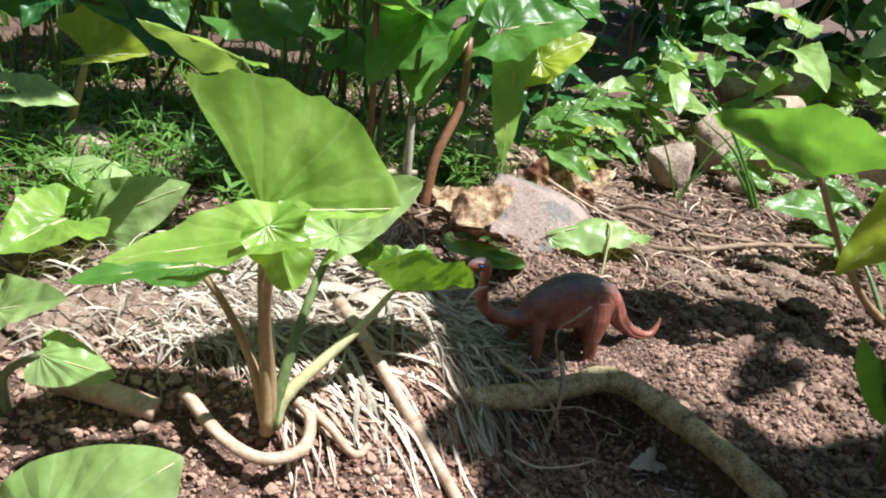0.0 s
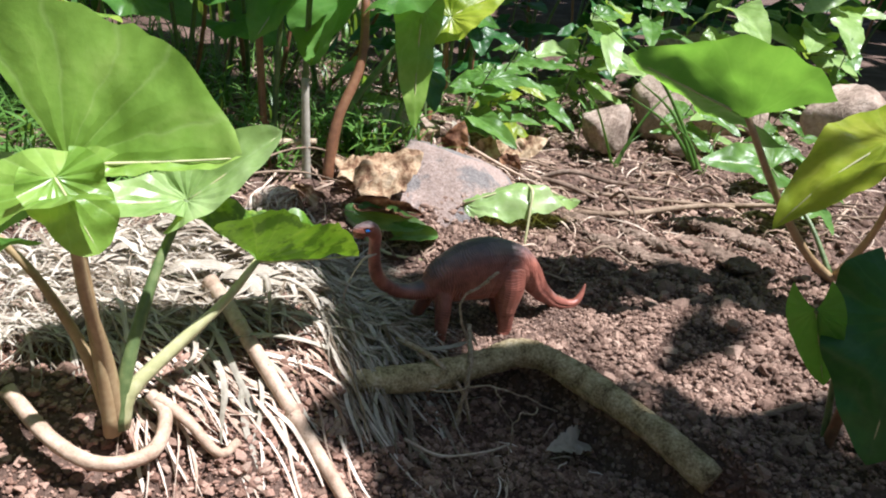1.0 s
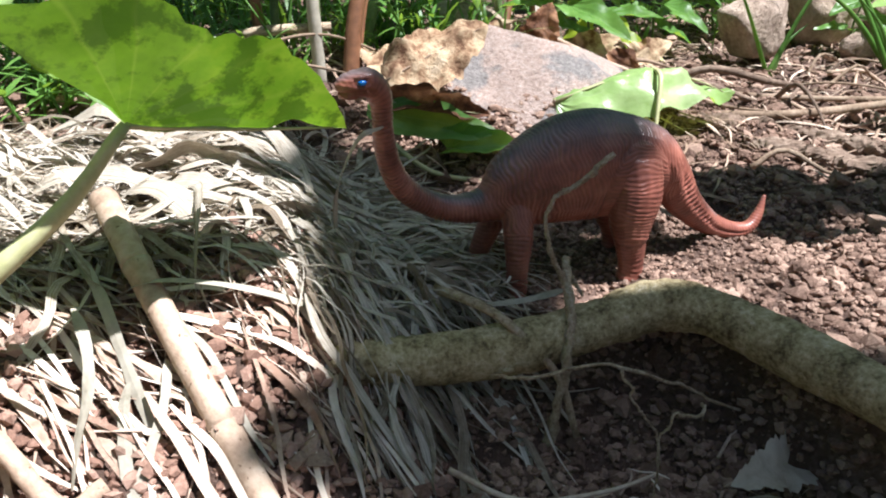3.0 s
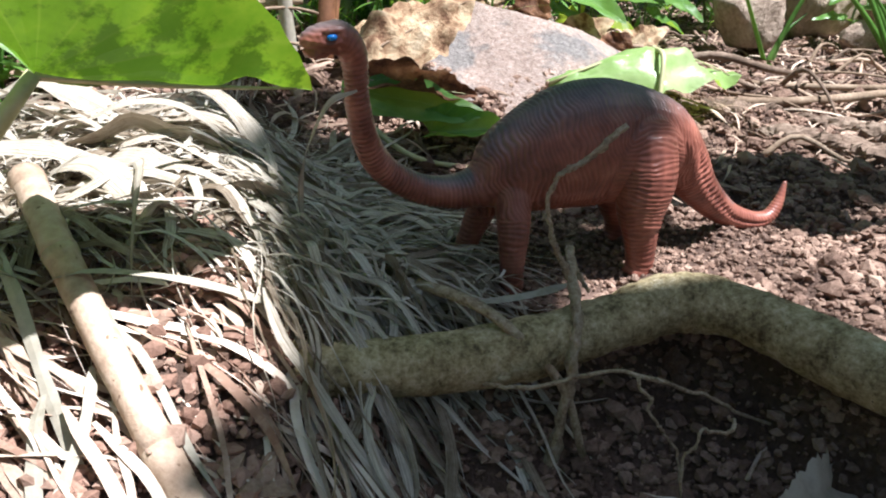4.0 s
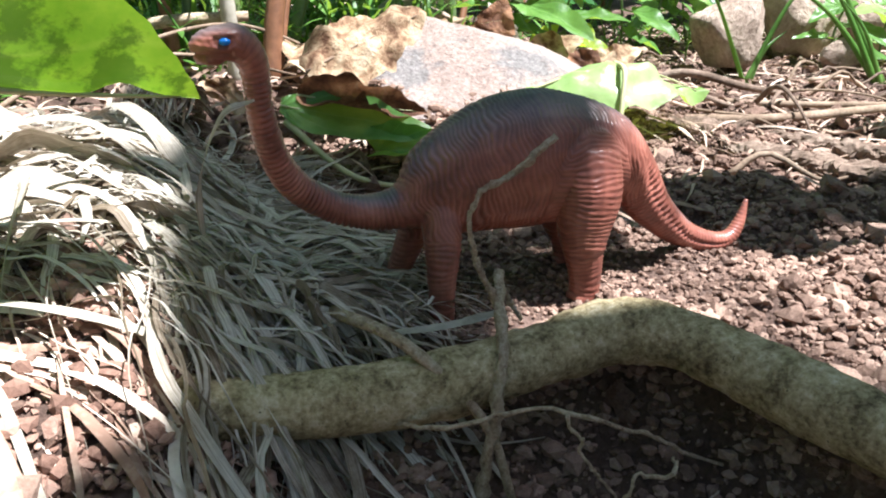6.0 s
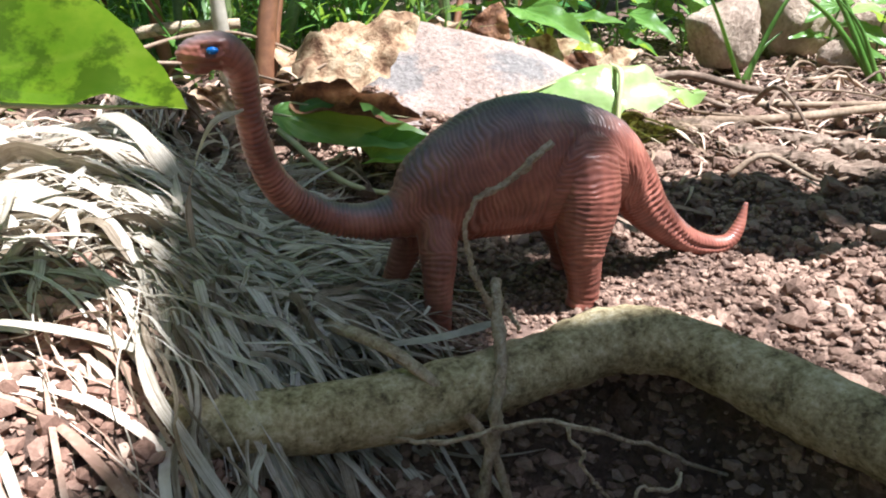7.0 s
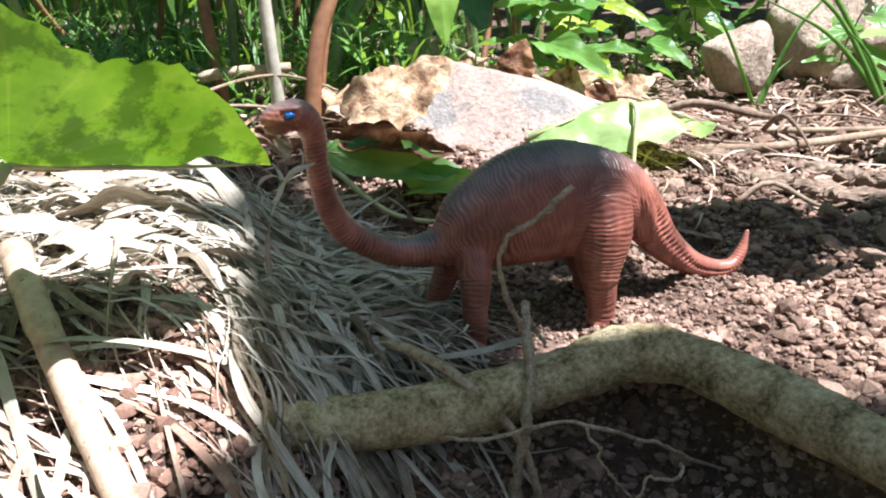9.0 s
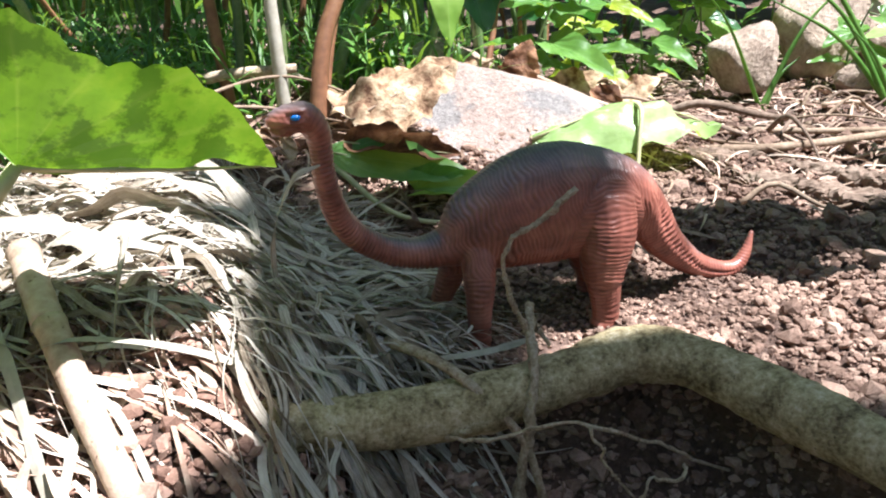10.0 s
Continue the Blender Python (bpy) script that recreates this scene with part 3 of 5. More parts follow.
    co = co + no * (amp * fold)[:, None] - no * (0.0005 * mouth)[:, None]
    # wrinkles of the muzzle, and the hollow round each eye, whose shade is painted through fold
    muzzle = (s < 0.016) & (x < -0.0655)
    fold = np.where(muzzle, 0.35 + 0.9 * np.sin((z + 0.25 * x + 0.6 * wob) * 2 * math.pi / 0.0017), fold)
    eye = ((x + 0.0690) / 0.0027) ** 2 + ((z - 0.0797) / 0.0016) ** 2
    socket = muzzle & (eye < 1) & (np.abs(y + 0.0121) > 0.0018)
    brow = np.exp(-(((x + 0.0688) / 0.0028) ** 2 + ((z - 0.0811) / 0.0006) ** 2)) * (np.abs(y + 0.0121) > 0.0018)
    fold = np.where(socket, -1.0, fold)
    co = co + no * (0.00035 * brow - 0.00025 * socket + 0.00010 * muzzle * fold)[:, None]
    me.vertices.foreach_set("co", co.ravel())
    tone = np.clip((up - 0.25) / 0.65, 0, 1) * (z > 0.012)
    at = me.attributes.new("back", "FLOAT", "POINT")
    at.data.foreach_set("value", tone.astype(np.float32))
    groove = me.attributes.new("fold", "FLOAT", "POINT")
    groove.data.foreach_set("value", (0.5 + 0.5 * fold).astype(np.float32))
    me.polygons.foreach_set("use_smooth", [True] * len(me.polygons))
    me.materials.clear()

    m, nd, l, p = node_mat("painted_rubber")
    oc = nd.new("ShaderNodeTexCoord").outputs["Object"]
    back = nd.new("ShaderNodeAttribute")
    back.attribute_name = "back"
    fo = nd.new("ShaderNodeAttribute")
    fo.attribute_name = "fold"
    nz = tex_noise(nd, l, 120, 4, 0.6, oc)
    big = tex_noise(nd, l, 38, 3, 0.5, oc)
    base = ramp(nd, [(0.3, (0.17, 0.058, 0.042)), (0.5, (0.28, 0.095, 0.066)), (0.72, (0.40, 0.155, 0.11))])
    l.new(nz.outputs["Fac"], base.inputs[0])
    grey = ramp(nd, [(0.35, (0.075, 0.075, 0.085)), (0.6, (0.15, 0.125, 0.125))])
    l.new(nz.outputs["Fac"], grey.inputs[0])
    mm = nd.new("ShaderNodeMath")
    mm.operation = "MULTIPLY_ADD"
    l.new(big.outputs["Fac"], mm.inputs[0])
    mm.inputs[1].default_value = 0.9
    sub = nd.new("ShaderNodeMath")
    sub.operation = "SUBTRACT"
    l.new(back.outputs["Fac"], sub.inputs[0])
    sub.inputs[1].default_value = 0.55
    l.new(sub.outputs[0], mm.inputs[2])
    mm.use_clamp = True
    mask = ramp(nd, [(0.2, (0, 0, 0)), (0.85, (0.85, 0.85, 0.85))])
    l.new(mm.outputs[0], mask.inputs[0])
    col = mix(nd, l, mask.outputs[0], base.outputs[0], grey.outputs[0])
    # shade put into the colour: grooves and eye sockets are tinted darker
    groove_shade = ramp(nd, [(0.0, (0.62, 0.6, 0.6)), (0.6, (1, 1, 1))])
    l.new(fo.outputs["Fac"], groove_shade.inputs[0])
    col = mix(nd, l, 0.6, col, groove_shade.outputs[0], "MULTIPLY")
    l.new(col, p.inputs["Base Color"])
    p.inputs["Roughness"].default_value = 0.37
    p.inputs["Specular IOR Level"].default_value = 0.5
    bump(nd, l, nz.outputs["Fac"], p, 0.2, 0.0004)
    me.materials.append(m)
    # painted eyes
    blue, bn, bl, bp = node_mat("blue_eye_paint")
    en = tex_noise(bn, bl, 900, 2, 0.5)
    er = ramp(bn, [(0.3, (0.01, 0.11, 0.42)), (0.7, (0.03, 0.24, 0.72))])
    bl.new(en.outputs["Fac"], er.inputs[0])
    bl.new(er.outputs[0], bp.inputs["Base Color"])
    bp.inputs["Roughness"].default_value = 0.25
    me.materials.append(blue)
    bm = bmesh.new()
    bm.from_mesh(me)
    for sy in (-1, 1):
        mat = Matrix.Translation((-0.0690, -0.0121 + sy * 0.0037, 0.0795)) @ Matrix.Diagonal((0.0014, 0.0011, 0.0009, 1))
        r = bmesh.ops.create_icosphere(bm, subdivisions=2, radius=1.0, matrix=mat)
        for vert in r["verts"]:
            for fc in vert.link_faces:
                fc.material_index = 1
                fc.smooth = True
    bm.to_mesh(me)
    bm.free()
    me.name = "toy_dinosaur"
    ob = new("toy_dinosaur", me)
    tagged(ob, "reddish-brown rubber long-necked dinosaur toy with blue-grey back and blue eye", "toy")


make_toy()


# ---- the log and sticks ----
def make_log():
    line = [(-0.125, -0.036, 0.006), (-0.095, -0.040, 0.003), (-0.06, -0.0445, 0.000), (-0.03, -0.0465, 0.000), (0.0, -0.0455, 0.0030), (0.018, -0.0455, 0.0055),
            (0.032, -0.055, 0.0050), (0.043, -0.073, 0.0020), (0.053, -0.100, 0.0000), (0.064, -0.132, -0.0040), (0.074, -0.160, -0.012)]
    p = spline(line, 90)
    rng = np.random.RandomState(5)
    r = 0.0082 + 0.0004 * np.sin(np.arange(90) * 0.31) + 0.0003 * rng.uniform(-1, 1, 90)
    for k in (38, 66):
        r += 0.0006 * np.exp(-((np.arange(90) - k) / 1.5) ** 2)
    v, f = tube_data(p, r, 22, 0.018, 3)
    ob = mesh_ob("fallen_branch", v, f, BARK)
    for k, w in ((24, 1.9), (47, 0.9), (58, 1.4), (73, 2.3)):
        c = Vector(p[k]) + Vector((0.2, -math.sin(w), math.cos(w))).normalized() * 0.0074
        kb = bmesh.new()
        bmesh.ops.create_icosphere(kb, subdivisions=2, radius=1.0, matrix=Matrix.Translation(c) @ Matrix.Diagonal((0.0030, 0.0020, 0.0018, 1)))
        for q in kb.verts:
            q.co += 0.0004 * noise.noise_vector(q.co * 700)
        part("knot", kb, BARK, ob)
    tagged(ob, "bent olive-brown fallen branch with thin mottled bark, lying on the soil", "branch")


make_log()


def stick(points, r0, r1, material, label, name="twig", n=16, sides=8, rough=0.08, seed=0, category="twig", group=""):
    ob = tube(name, points, r0, r1, material, None, n, sides, rough, seed)
    return tagged(ob, label, category, group)


def make_cane():
    holder = empty("dry_cane", (-0.125, -0.05, 0.008))
    pts = spline([(-0.149, 0.016, 0.042), (-0.1435, -0.004, 0.038), (-0.138, -0.021, 0.030), (-0.127, -0.050, 0.0135), (-0.112, -0.085, -0.011), (-0.104, -0.105, -0.024)], 48)
    cuts = [0, 17, 32, 47]
    for a, b in zip(cuts, cuts[1:]):
        seg = pts[a:b + 1]
        k = np.linspace(0, 1, len(seg))
        rad = 0.0045 - 0.0010 * (a + k * (b - a)) / 47 + 0.0005 * (np.exp(-k / 0.06) + np.exp(-(1 - k) / 0.06))
        v, f = tube_data(seg, rad, 12, 0.02, a)
        under(mesh_ob("joint", v, f, CANE), holder)
    tagged(holder, "dry tan jointed cane lying down the soil bank", "cane")


make_cane()

FORK = empty("forked_twig", (-0.014, -0.037, -0.03))
for pts, a, b in (([(-0.027, -0.058, -0.040), (-0.021, -0.0575, -0.012), (-0.0165, -0.053, 0.007), (-0.009, -0.032, 0.021)], 0.0015, 0.0012),
                  ([(-0.012, -0.040, 0.015), (-0.0165, -0.037, 0.026), (-0.0185, -0.036, 0.037)], 0.0009, 0.0005),
                  ([(-0.0185, -0.036, 0.037), (-0.015, -0.036, 0.044), (-0.007, -0.035, 0.047), (0.005, -0.034, 0.055)], 0.0005, 0.0009),
                  ([(-0.0095, -0.034, 0.018), (-0.004, -0.036, 0.008)], 0.0008, 0.0005)):
    line = spline(pts, 34)
    line += 0.00016 * np.random.RandomState(len(pts)).normal(size=line.shape)
    v, f = tube_data(line, np.linspace(a, b, 34) * (1 + 0.4 * np.exp(-((np.arange(34) % 11 - 5) / 1.3) ** 2)), 9, 0.32, 4)
    under(mesh_ob("shoot", v, f, DRYSTEM), FORK)
tagged(FORK, "thin grey-brown forked twig leaning against the fallen branch", "twig")

stick([(-0.050, -0.022, 0.012), (-0.038, -0.045, 0.012), (-0.022, -0.056, -0.006), (-0.016, -0.060, -0.028)], 0.0017, 0.0011, DRYSTEM, "brown twig laid across the fallen branch")
def thread(points, r0, r1, material, label, seed):
    """A crooked root that wavers as it goes."""
    line = spline(points, 40)
    rng = np.random.RandomState(seed)
    k = np.arange(40)
    for c in range(3):
        line[:, c] += 0.0006 * np.sin(k * rng.uniform(0.35, 0.6) + rng.uniform(0, 6)) + 0.00018 * rng.normal(size=40)
    v, f = tube_data(line, np.linspace(r0, r1, 40) * (1 + 0.12 * rng.normal(size=40)), 7, 0.1, seed)
    return tagged(mesh_ob("root", v, f, material), label, "root")


thread([(-0.042, -0.053, -0.004), (-0.034, -0.062, -0.001), (-0.011, -0.067, 0.001), (0.012, -0.068, -0.009), (0.029, -0.068, -0.020), (0.063, -0.068, -0.036)], 0.0006, 0.0005, DRYSTEM, "long crooked tan root stretched over the dark hollow", 3)
thread([(-0.007, -0.070, 0.0005), (-0.005, -0.072, -0.006), (-0.003, -0.072, -0.012), (0.004, -0.073, -0.022), (0.006, -0.074, -0.036)], 0.0005, 0.0003, DRYSTEM, "thin side root hanging into the dark hollow", 4)
thread([(0.020, -0.072, -0.015), (0.013, -0.082, -0.011), (0.001, -0.085, -0.008), (-0.002, -0.085, -0.016), (-0.004, -0.086, -0.038)], 0.0005, 0.0003, DRYSTEM, "pale thread of root in the hollow", 5)
stick([(0.024, -0.078, -0.033), (0.034, -0.072, -0.030), (0.042, -0.074, -0.029)], 0.0006, 0.0004, FIBRE, "pale thread of root in the hollow", "root")
stick([(-0.062, -0.072, -0.020), (-0.045, -0.084, -0.026), (-0.02, -0.086, -0.028), (0.0, -0.082, -0.030)], 0.0010, 0.0005, FIBRE, "pale dry stem lying in the hollow", "twig", category="twig")
stick([(0.185, -0.090, -0.026), (0.155, -0.101, -0.027), (0.124, -0.111, -0.032), (0.092, -0.128, -0.036), (0.060, -0.148, -0.041)], 0.0016, 0.0012, TWIG, "crooked brown root on the shaded bank", "root")
stick([(0.10, -0.12, -0.020), (0.13, -0.13, -0.004), (0.155, -0.135, 0.002)], 0.0018, 0.0020, TWIG, "brown root rising from the shaded bank", "root")
stick([(-0.318, -0.014, 0.024), (-0.29, -0.028, 0.022), (-0.262, -0.042, 0.016)], 0.0075, 0.0066, CANE, "short thick pale dry stick on the bank", "stick", sides=12, category="stick")
stick([(-0.248, -0.045, 0.030), (-0.232, -0.066, 0.014), (-0.212, -0.080, 0.006), (-0.190, -0.078, 0.006), (-0.182, -0.062, 0.014), (-0.188, -0.052, 0.02)], 0.0037, 0.0034, CANE, "thick tan surface root looped round a plant's foot", "root", n=26, sides=10, category="root")
stick([(-0.185, -0.055, 0.020), (-0.172, -0.066, 0.010), (-0.160, -0.078, -0.002), (-0.150, -0.074, 0.0)], 0.0030, 0.0022, CANE, "tan root curling down the bank", "root", n=20, category="root")
stick([(0.185, 0.191, 0.010), (0.25, 0.165, 0.006), (0.335, 0.125, 0.006)], 0.0022, 0.0018, TWIG, "long dark dry stem lying on the soil")
stick([(0.13, 0.165, 0.008), (0.20, 0.125, 0.010), (0.30, 0.135, 0.006), (0.42, 0.12, 0.004)], 0.0030, 0.0022, TWIG, "long crooked dark stem lying on the soil")
stick([(0.10, 0.235, 0.045), (0.135, 0.20, 0.028), (0.175, 0.155, 0.012)], 0.0018, 0.0012, CANE, "pale dry stalk lying on the litter")


def slab(name, a, b, w, h, material, label, seed, category):
    """A split piece of old wood from a to b, rough on its long edges."""
    a, b = np.array(a), np.array(b)
    p = np.array([a + (b - a) * k for k in np.linspace(0, 1, 60)])
    rng = np.random.RandomState(seed)
    taper = np.minimum(1, 6 * np.minimum(np.linspace(0.06, 1, 60), np.linspace(1, 0.04, 60)))
    v, f = tube_data(p, h * taper * rng.uniform(0.88, 1.12, 60), 24, 0.10, seed, flat=w / h)
    v = [Vector(q) + 0.0022 * noise.noise_vector(Vector(q) * 120) + 0.0012 * noise.noise_vector(Vector(q) * 330) for q in v]
    ob = mesh_ob(name, v, f, material, smooth=False)
    return tagged(ob, label, category)


slab("wood_piece", (0.234, 0.077, 0.006), (0.256, 0.010, 0.005), 0.010, 0.0045, DEADWOOD, "flat split piece of dark dead wood on the soil", 4, "wood")
slab("wood_piece", (0.160, 0.100, 0.005), (0.213, 0.004, 0.003), 0.008, 0.0045, DEADWOOD, "thin strip of dark bark lying on the soil", 8, "wood")
slab("wood_piece", (0.190, 0.110, 0.006), (0.222, 0.040, 0.005), 0.005, 0.0040, DEADWOOD, "narrow strip of dark bark lying on the soil", 9, "wood")
slab("wood_piece", (0.268, 0.110, 0.006), (0.300, 0.035, 0.005), 0.009, 0.0050, DEADWOOD, "weathered split of dead wood on the soil", 10, "wood")
slab("wood_piece", (0.125, 0.135, 0.010), (0.190, 0.118, 0.008), 0.006, 0.0040, DEADWOOD, "short dark splinter of bark on the soil", 12, "wood")
slab("rotten_log", (-0.36, 0.056, 0.032), (-0.190, 0.024, 0.026), 0.027, 0.012, DEADWOOD, "half-buried grey rotten log under dry straw", 6, "log")


# ---- rocks ----
def rock(name, at, size, turn, seed, material, label, cuts=9, rough=0.05, sub=4):
    rng = np.random.RandomState(seed)
    bm = bmesh.new()
    bmesh.ops.create_icosphere(bm, subdivisions=sub, radius=1.0)
    planes = []
    for _ in range(cuts):
        d = rng.normal(size=3)
        planes.append((d / np.linalg.norm(d), rng.uniform(0.62, 0.9)))
    off = rng.uniform(0, 50, 3)
    for v in bm.verts:
        c = np.array(v.co)
        for d, k in planes:
            e = c.dot(d) - k
            if e > 0:
                c = c - d * e * 0.92
        q = Vector(c) * 2.2 + Vector(off)
        c = c * (1 + rough * noise.noise(q) * 1.6 + rough * 0.7 * noise.noise(q * 3.1) + rough * 0.35 * noise.noise(q * 8.0))
        v.co = Vector(c)
    ob = part(name, bm, material)
    ob.matrix_basis = pose(*at, *turn) @ Matrix.Diagonal((*size, 1))
    return tagged(ob, label, "rock")


rock("flat_rock", (0.056, 0.163, 0.024), (0.060, 0.058, 0.034), (32, 4, -14), 21, ROCK, "broad flat grey-pink rock leaning up from the soil", cuts=12, rough=0.035, sub=5)
STONES = [((0.310, 0.305, 0.025), (0.036, 0.032, 0.034), 31), ((0.428, 0.365, 0.034), (0.050, 0.040, 0.052), 32), ((0.515, 0.365, 0.028), (0.042, 0.040, 0.048), 41), ((0.60, 0.46, 0.02), (0.07, 0.06, 0.05), 33),
          ((0.40, 0.285, 0.008), (0.022, 0.02, 0.016), 34), ((0.075, 0.285, 0.040), (0.045, 0.03, 0.022), 35), ((0.633, 0.60, 0.050), (0.07, 0.05, 0.045), 36), ((0.72, 0.56, 0.03), (0.08, 0.07, 0.06), 37),
          ((-0.31, 0.30, 0.05), (0.035, 0.03, 0.024), 38), ((0.68, 0.30, 0.02), (0.07, 0.06, 0.055), 39), ((0.56, 0.36, 0.012), (0.04, 0.035, 0.03), 40)]
for at, size, sd in STONES:
    rock("stone", at, size, (sd * 7 % 25, sd * 13 % 20, sd * 37 % 180), sd, STONE, "sunlit tan fieldstone lying on the soil", cuts=24, rough=0.06)


# ---- arrowhead plants ----
def leaf_plant(name, at, leaves, label, category="plant"):
    """leaves: stalk points, stalk radii, stalk material, then what blade() takes."""
    holder = empty(name, at)
    for i, (pts, r0, r1, sm, b) in enumerate(leaves):
        if pts:
            if b:
                pts = pts[:-1] + [b["at"]]
            stalk(holder, pts, r0, r1, sm, seed=i)
        if b:
            blade(holder, **b)
    return tagged(holder, label, category)


BASE = (-0.204, -0.061, 0.012)
leaf_plant("arrowhead_plant", BASE, [
    ([(-0.206, -0.062, 0.008), (-0.208, -0.062, 0.05), (-0.211, -0.064, 0.10), (-0.212, -0.065, 0.142)], 0.0040, 0.0020, STEMTAN,
     dict(at=(-0.212, -0.065, 0.1425), tip=(-0.1455, -0.070, 0.1415), up=(0.0, -0.35, 0.94), W=0.070, lobe=0.52, curl=-0.04, seed=2, material=LEAF, wave=0.03, notch=0.5, tipsharp=0.65, crumple=0.06,
          halves=((0.035, 1.45, 0.93, 1.0), (0.009, 0.15, 0.5, 0.6)), label="large upright folded bright green blade")),
    ([(-0.203, -0.060, 0.010), (-0.206, -0.062, 0.05), (-0.211, -0.075, 0.09), (-0.213, -0.098, 0.142)], 0.0040, 0.0020, STEMTAN,
     dict(at=(-0.213, -0.100, 0.144), tip=(-0.284, -0.085, 0.130), up=(0.05, -0.30, 1), W=0.040, material=LEAF, lobe=0.25, fold=0.35, curl=0.02, wave=0.07, seed=3, label="low spreading yellow-green blade")),
    ([], 0, 0, STEMTAN,
     dict(at=(-0.216, -0.101, 0.150), tip=(-0.203, -0.113, 0.125), up=(0.25, -0.8, 0.55), W=0.030, material=LEAF, lobe=0.25, fold=0.30, curl=0.10, wave=0.09, seed=6, notch=0.1, tipsharp=0.5, label="hanging yellow-green lobe")),
    ([(-0.206, -0.058, 0.010), (-0.214, -0.055, 0.05), (-0.228, -0.052, 0.085), (-0.242, -0.050, 0.106)], 0.0032, 0.0016, STEMTAN,
     dict(at=(-0.242, -0.050, 0.107), tip=(-0.301, -0.050, 0.104), up=(0.0, -0.25, 1), W=0.034, material=LEAFMID, lobe=0.3, fold=0.25, curl=0.05, wave=0.08, seed=9, label="shaded low green blade")),
    ([(-0.202, -0.060, 0.010), (-0.196, -0.058, 0.028), (-0.172, -0.050, 0.046), (-0.150, -0.044, 0.062), (-0.134, -0.039, 0.079)], 0.0046, 0.0016, STEMPALE,
     dict(at=(-0.1335, -0.0393, 0.0797), tip=(-0.0765, -0.0235, 0.0665), up=(0.0, -0.05, 1.0), W=0.047, lobe=0.55, curl=-0.05, seed=4, material=LEAFSPOT, wave=0.05, notch=0.4, tipsharp=0.8, crumple=0.06,
          halves=((0.024, 0.85, 0.75, 0.9), (0.0185, 1.75, 0.7, 0.8)), label="ragged blotched small blade", ragged=0.06)),
    ([(-0.203, -0.061, 0.010), (-0.197, -0.056, 0.04), (-0.180, -0.038, 0.08), (-0.163, -0.023, 0.107)], 0.0042, 0.0018, STEMGREEN,
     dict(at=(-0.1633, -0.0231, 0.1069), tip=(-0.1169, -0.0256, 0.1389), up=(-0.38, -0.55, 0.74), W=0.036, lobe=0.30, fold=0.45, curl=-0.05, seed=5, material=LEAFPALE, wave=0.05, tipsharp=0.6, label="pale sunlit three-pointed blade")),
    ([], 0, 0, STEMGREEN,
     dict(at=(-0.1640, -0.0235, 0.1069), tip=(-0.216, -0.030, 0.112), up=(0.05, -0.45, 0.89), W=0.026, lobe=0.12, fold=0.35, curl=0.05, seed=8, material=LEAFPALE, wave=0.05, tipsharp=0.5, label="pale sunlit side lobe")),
], "arrowhead vine plant with bright green folded leaves on tan stalks")

leaf_plant("arrowhead_plant", (0.33, 0.0, 0.0), [
    ([(0.325, 0.0, -0.004), (0.285, -0.003, 0.025), (0.235, -0.008, 0.075), (0.184, -0.011, 0.136)], 0.0040, 0.0022, STEMTAN,
     dict(at=(0.1800, -0.0175, 0.1370), tip=(0.1194, 0.0365, 0.1622), up=(0.19, 0.66, 0.73), W=0.098, lobe=0.46, fold=0.44, curl=-0.02, seed=7, material=LEAFMID, wave=0.04, label="broad deep green blade seen from below")),
    ([(0.328, 0.0, -0.004), (0.335, -0.012, 0.03), (0.325, -0.028, 0.075), (0.30, -0.034, 0.105)], 0.0036, 0.0018, STEMTAN,
     dict(at=(0.296, -0.0358, 0.1219), tip=(0.2108, -0.023, 0.0825), up=(-0.80, 0.04, 0.60), W=0.079, lobe=0.49, fold=0.16, curl=0.30, seed=8, material=LEAFYELLOW, wave=0.05, label="backlit yellow-green arching blade")),
    ([(0.33, 0.004, -0.004), (0.33, 0.04, 0.03), (0.33, 0.09, 0.055)], 0.0024, 0.0012, STEMGREEN,
     dict(at=(0.33, 0.09, 0.056), tip=(0.268, 0.105, 0.068), up=(0.0, -0.5, 0.8), W=0.05, material=WEED, lobe=0.4, seed=9)),
], "arrowhead vine plant with broad leaves on tan stalks")

leaf_plant("arrowhead_plant", (0.15, -0.16, -0.01), [
    ([(0.15, -0.16, -0.015), (0.145, -0.17, 0.05), (0.13, -0.185, 0.105)], 0.0034, 0.0018, STEMRED,
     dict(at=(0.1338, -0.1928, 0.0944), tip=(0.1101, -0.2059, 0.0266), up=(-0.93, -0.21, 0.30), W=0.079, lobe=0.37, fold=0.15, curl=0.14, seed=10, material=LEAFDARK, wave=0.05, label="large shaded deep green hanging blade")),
    ([(0.15, -0.16, -0.015), (0.142, -0.155, 0.05), (0.12, -0.155, 0.08)], 0.0022, 0.0012, STEMGREEN,
     dict(at=(0.103, -0.165, 0.088), tip=(0.128, -0.166, 0.034), up=(-0.75, -0.6, 0.3), W=0.026, material=LEAFMID, lobe=0.3, seed=11)),
], "arrowhead vine plant with large shaded leaves")

